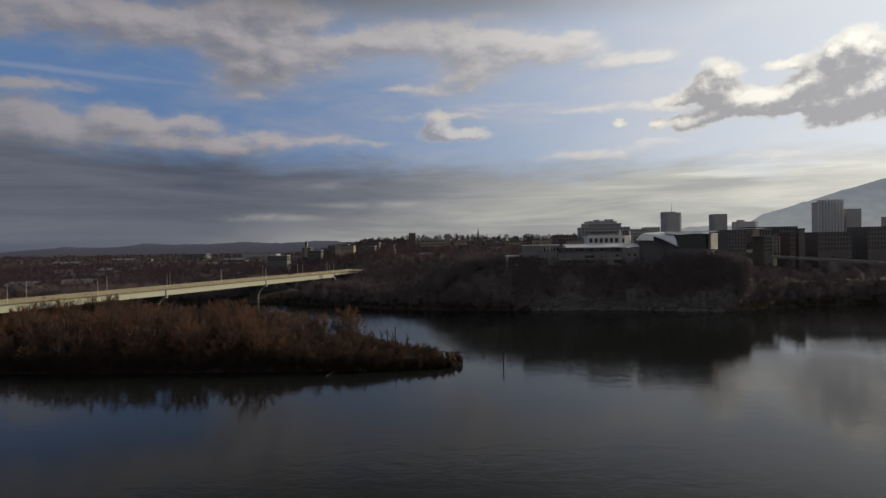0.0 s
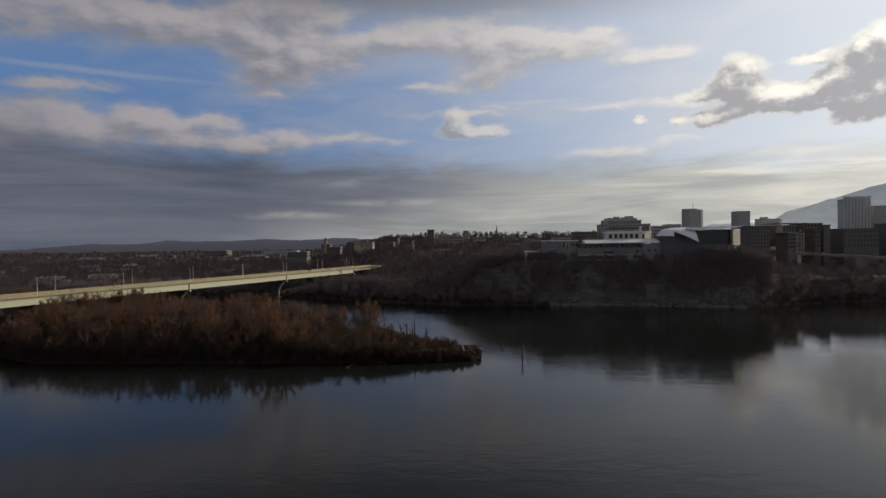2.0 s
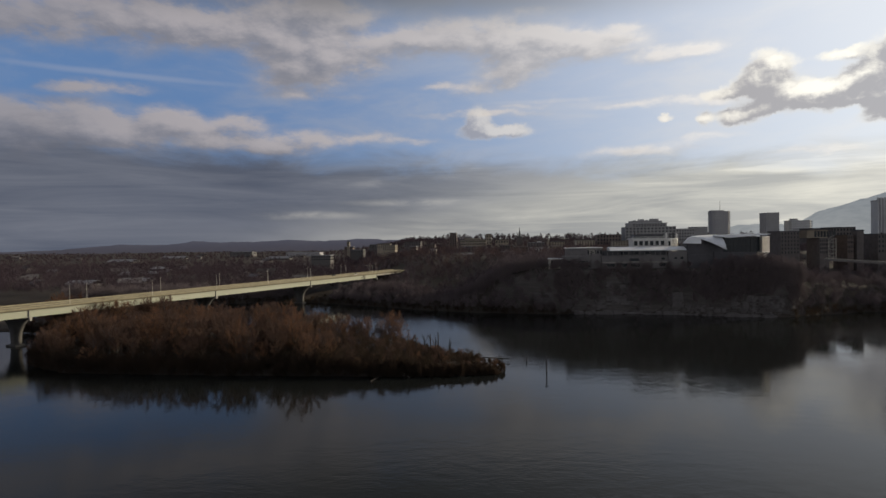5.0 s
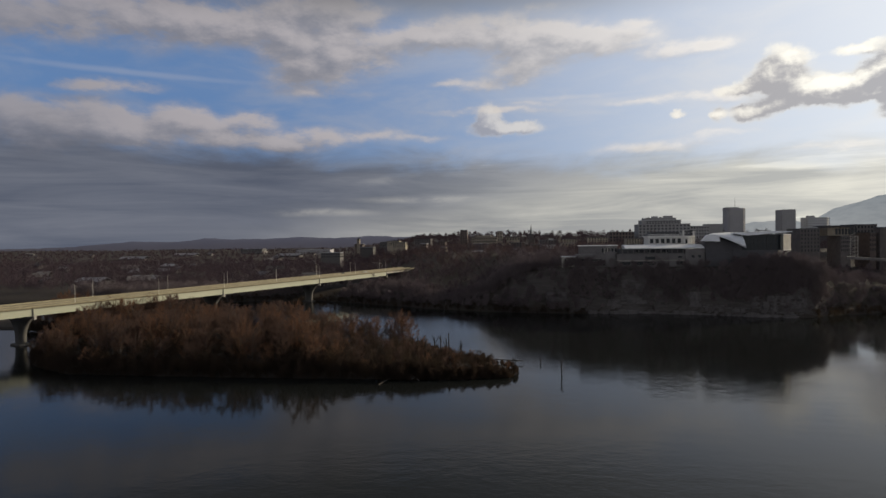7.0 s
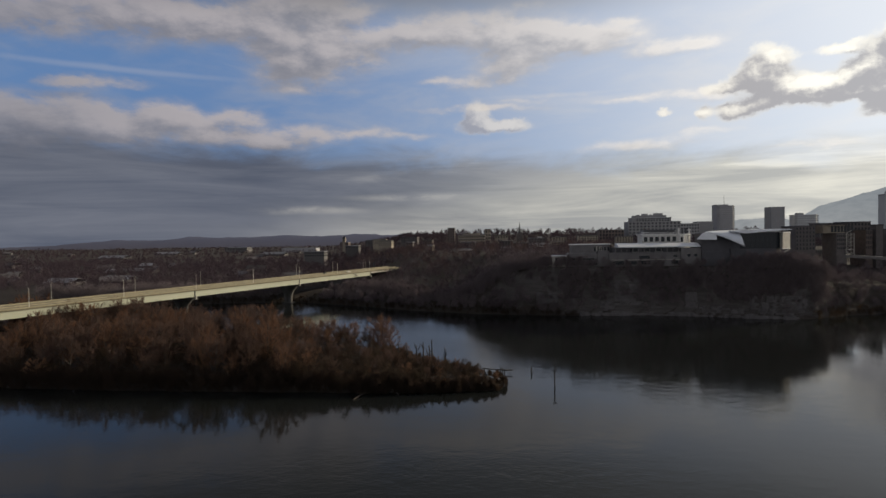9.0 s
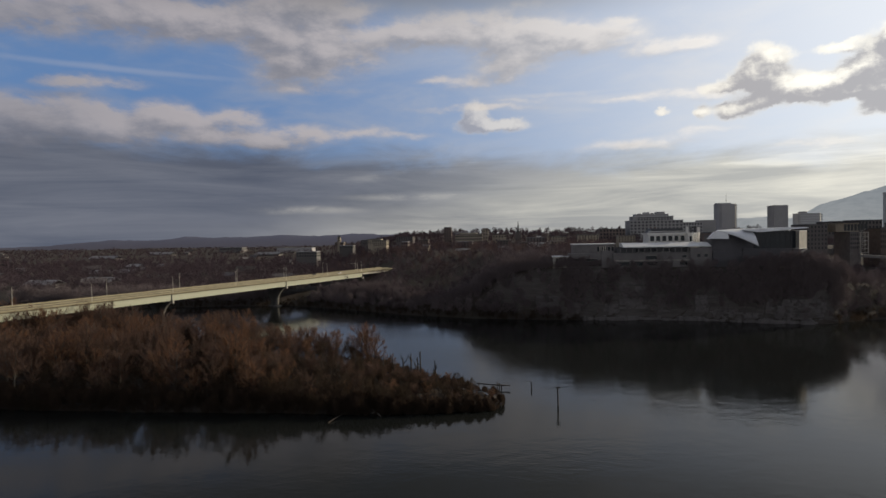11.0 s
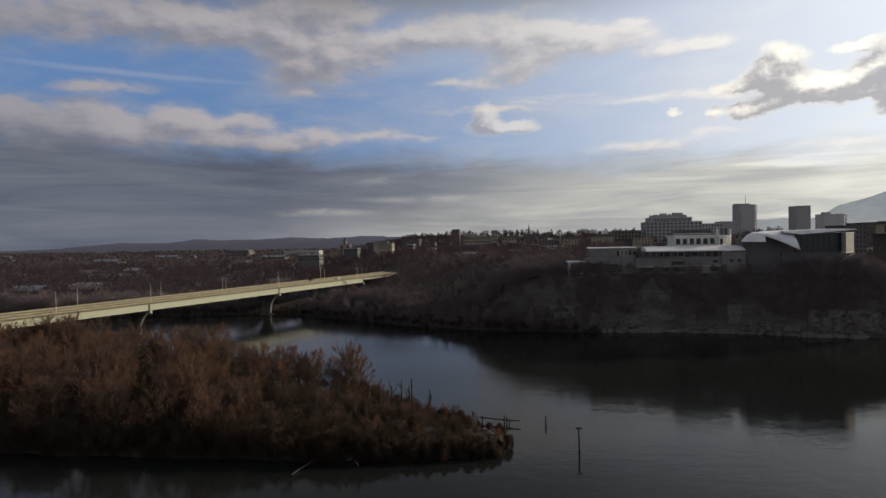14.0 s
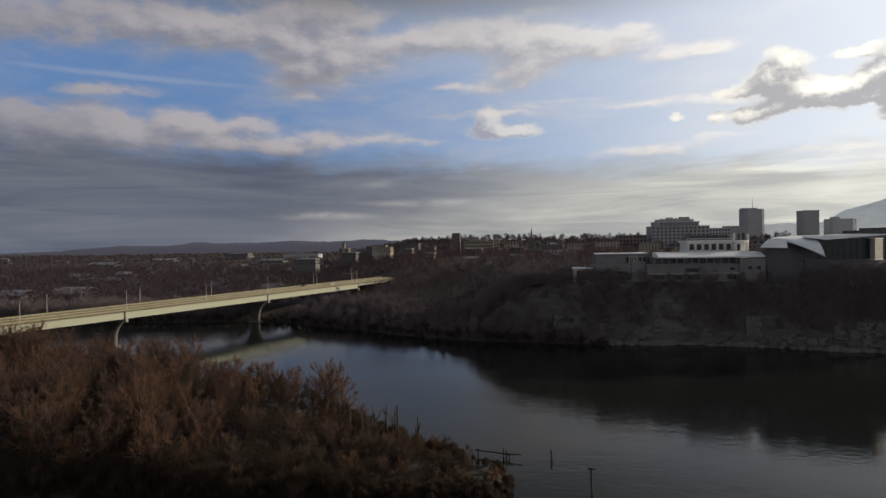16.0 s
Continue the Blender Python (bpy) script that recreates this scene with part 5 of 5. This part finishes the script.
def snag(x, y, high, seed, label):
    """A dead tree without twigs."""
    rnd = random.Random(seed)
    t = thing("dead_tree", x, y, float(ground_height(x, y)) - 0.4, rnd.uniform(0, 360), label, "dead tree", "dead trees on the island tip")
    lean = rnd.uniform(-0.06, 0.06) * high
    part("trunk", Shape().tube([(0, 0, 0), (lean * 0.4, 0, high * 0.5), (lean, 0.2, high)], [0.42, 0.34, 0.16], 7), M["timber"], t)
    for i in range(rnd.randint(2, 4)):
        z = high * rnd.uniform(0.45, 0.85)
        a, l = rnd.uniform(0, 6.28), high * rnd.uniform(0.12, 0.3)
        part("limb", Shape().tube([(lean * z / high, 0, z), (math.cos(a) * l * 0.5, math.sin(a) * l * 0.5, z + l * 0.5), (math.cos(a) * l * 0.7, math.sin(a) * l * 0.7, z + l * 1.2)], [0.2, 0.15, 0.08], 5), M["timber"], t)
    return t


for n, (x, y, high) in enumerate([(-38.5, 272, 11), (-35.5, 270, 10), (-33.9, 265, 13), (-28.5, 267.5, 9.5), (-27, 259, 6), (-41, 268, 10), (-45, 270, 9.5), (-50, 274, 10)]):
    snag(x, y, high, 70 + n, "leafless dark dead trunk at the island tip")


def drift_log(x, y, z, long, turn, tilt, label, mat="timber"):
    t = new("drift_log", Shape().tube([(0, 0, 0), (long * 0.5, 0.2, 0.05), (long, 0, 0)], [0.19, 0.16, 0.07], 7).mesh("drift_log", M[mat]))
    t.matrix_basis = pose(x, y, z, 0, tilt, turn)
    return tagged(t, label, "driftwood")


def old_landing():
    """The remains of a timber landing off the tip of the island."""
    t = thing("old_landing", -7.6, 266.4, 0, -15, "broken dark timber landing off the island tip", "jetty")
    part("beam", Shape().box(-5.5, 5.5, -0.25, 0.15, 1.1, 1.5), M["timber"], t)
    part("beam", Shape().box(2.0, 7.5, 0.2, 0.6, 1.2, 1.5), M["timber"], t)
    for x, h in ((-4.6, 1.9), (2.6, 2.7), (3.4, 2.2), (4.2, 1.7)):
        part("post", Shape().tube([(x, 0, -4), (x, 0, h)], [0.24, 0.2], 7), M["timber"], t)
    return t


old_landing()
drift_log(-56.4, 222.0, 0.2, 9.5, 70, -4, "long dark driftwood trunk at the water's edge", "bark")
drift_log(-41.5, 229.4, 0.2, 8, 128, -10, "bleached fallen trunk at the water's edge", "pale_bark")
drift_log(-45, 231.5, 0.4, 4, 20, -14, "bleached fallen trunk at the water's edge", "pale_bark")


def rock_ledge(x0, x1, seed, high, label):
    """A run of weathered limestone blocks along the waterline."""
    t = thing("rock_ledge", 0, 0, 0, 0, label, "rocks", "limestone ledges under the bluff")
    rnd = random.Random(seed)
    x = x0
    while x < x1:
        w = rnd.choice((2.0, 3.0, 4.5, 7.0, 9.0)) * rnd.uniform(0.8, 1.2)
        y = float(np.interp(x + w / 2, SHORE_X, SHORE_Y)) + rnd.uniform(-1.0, 2.4)
        h = high * rnd.uniform(0.25, 1.1)
        s = Shape()
        n = 6
        ring = [(x + w * (0.5 + 0.55 * math.cos(a)), y + 2.2 * math.sin(a) * rnd.uniform(0.8, 1.1)) for a in (2 * math.pi * (i + rnd.uniform(-0.2, 0.2)) / n for i in range(n))]
        for z, k in ((-1.5, 1.05), (h * 0.55, 1.0), (h * 0.6, 0.9), (h, 0.82)):
            s.v += [(x + w / 2 + (p - x - w / 2) * k, y + (q - y) * k, z + rnd.uniform(-0.1, 0.1)) for p, q in ring]
        for i in range(3):
            s.f += [(n * i + j, n * i + (j + 1) % n, n * i + n + (j + 1) % n, n * i + n + j) for j in range(n)]
        s.f.append(tuple(3 * n + j for j in range(n)))
        part("boulder", s, M["limestone"], t)
        x += w * 0.62
    return t


rock_ledge(48, 184, 3, 2.8, "pale weathered limestone ledge along the waterline")


def limestone_outcrop(x0, x1, z0, z1, seed):
    """A bare stretch of the bluff: uneven beds of limestone, one upon the other, with dark joints between."""
    t = thing("limestone_outcrop", 0, 0, 0, 0, "bare weathered limestone outcrop with horizontal beds", "rock outcrop", "limestone outcrops of the bluff")
    rnd = random.Random(seed)
    z = z0
    while z < z1:
        h = rnd.uniform(0.7, 2.4)
        inset = (x1 - x0) * 0.28 * rnd.random() * abs(2 * (z - z0) / (z1 - z0) - 1)
        x, end = x0 + inset * rnd.random(), x1 - inset * rnd.random()
        while x < end:
            w = min(rnd.uniform(2.5, 8.0), end - x + 0.5)
            shore = float(np.interp(x + w / 2, SHORE_X, SHORE_Y))
            front = shore + 1.2 + 3.9 * max(0.0, z / 34) + rnd.uniform(-0.7, 0.5)
            a, b, c = rnd.uniform(0.1, 0.5), rnd.uniform(0.1, 0.5), rnd.uniform(-0.25, 0.25)
            s = Shape().prism([(x, front + a), (x + w * 0.45, front + c), (x + w - 0.15, front + b), (x + w - 0.15, front + 5), (x, front + 5)], z, z + h - 0.12, "z")
            if rnd.random() < 0.74:
                part("rock_bed", s, M["limestone"], t)
            x += w
        z += h
    return t


for n, (x0, x1, z0, z1) in enumerate([(72, 92, 7, 24.5), (97, 104, 5, 15.5), (119, 127, 5, 18), (157, 192, 2, 13), (18, 33, 8, 15), (62, 72, 3, 9), (128, 156, 2.5, 7), (40, 52, 4, 13)]):
    limestone_outcrop(x0, x1, z0, z1, 40 + n)


def car(paint, label, along, across, turn):
    """A small car: lower body, glazed cabin, wheels."""
    t = thing("car", 0, 0, 0, 0, label, "car", "cars on the bridge")
    t.matrix_basis = BRIDGE @ pose(across, along, 21.72, 0, 0, turn)
    part("body", Shape().prism([(-2.2, 0.3), (-2.25, 0.8), (-1.3, 0.92), (1.5, 0.92), (2.2, 0.75), (2.2, 0.3)], -0.88, 0.88, "x"), M[paint], t)
    part("cabin", Shape().prism([(-1.35, 0.92), (-0.75, 1.45), (0.75, 1.45), (1.45, 0.92)], -0.76, 0.76, "x"), M["glass"], t, "dark glazed cabin")
    part("roof", Shape().box(-0.74, 0.74, -0.75, 0.75, 1.45, 1.5, 0.1), M[paint], t)
    for x in (-0.8, 0.8):
        for y in (-1.4, 1.4):
            part("wheel", Shape().tube([(x - 0.1, y, 0.32), (x + 0.1, y, 0.32)], [0.32, 0.32], 10), M["iron"], t)
    return t


car("white", "white car driving on the bridge deck", 88, -10.0, 0)
car("iron", "dark car driving on the bridge deck", 64, -21.5, 180)


def sign_mast(y):
    t = thing("sign_mast", 0, 0, 0, 0, "grey steel sign mast reaching over the bridge deck", "sign mast")
    t.matrix_basis = BRIDGE @ pose(0.4, y, 22.5)
    part("pole", Shape().tube([(0, 0, 0), (0, 0, 8.5)], [0.2, 0.14], 8), M["galv"], t)
    part("arm", Shape().tube([(0, 0, 8.2), (-11, 0, 8.6)], [0.14, 0.08], 6), M["galv"], t)
    for x in (-5, -9):
        part("sign_panel", Shape().box(x - 0.5, x + 0.5, -0.1, 0.1, 7.4, 8.6), M["iron"], t)
    return t


sign_mast(104)
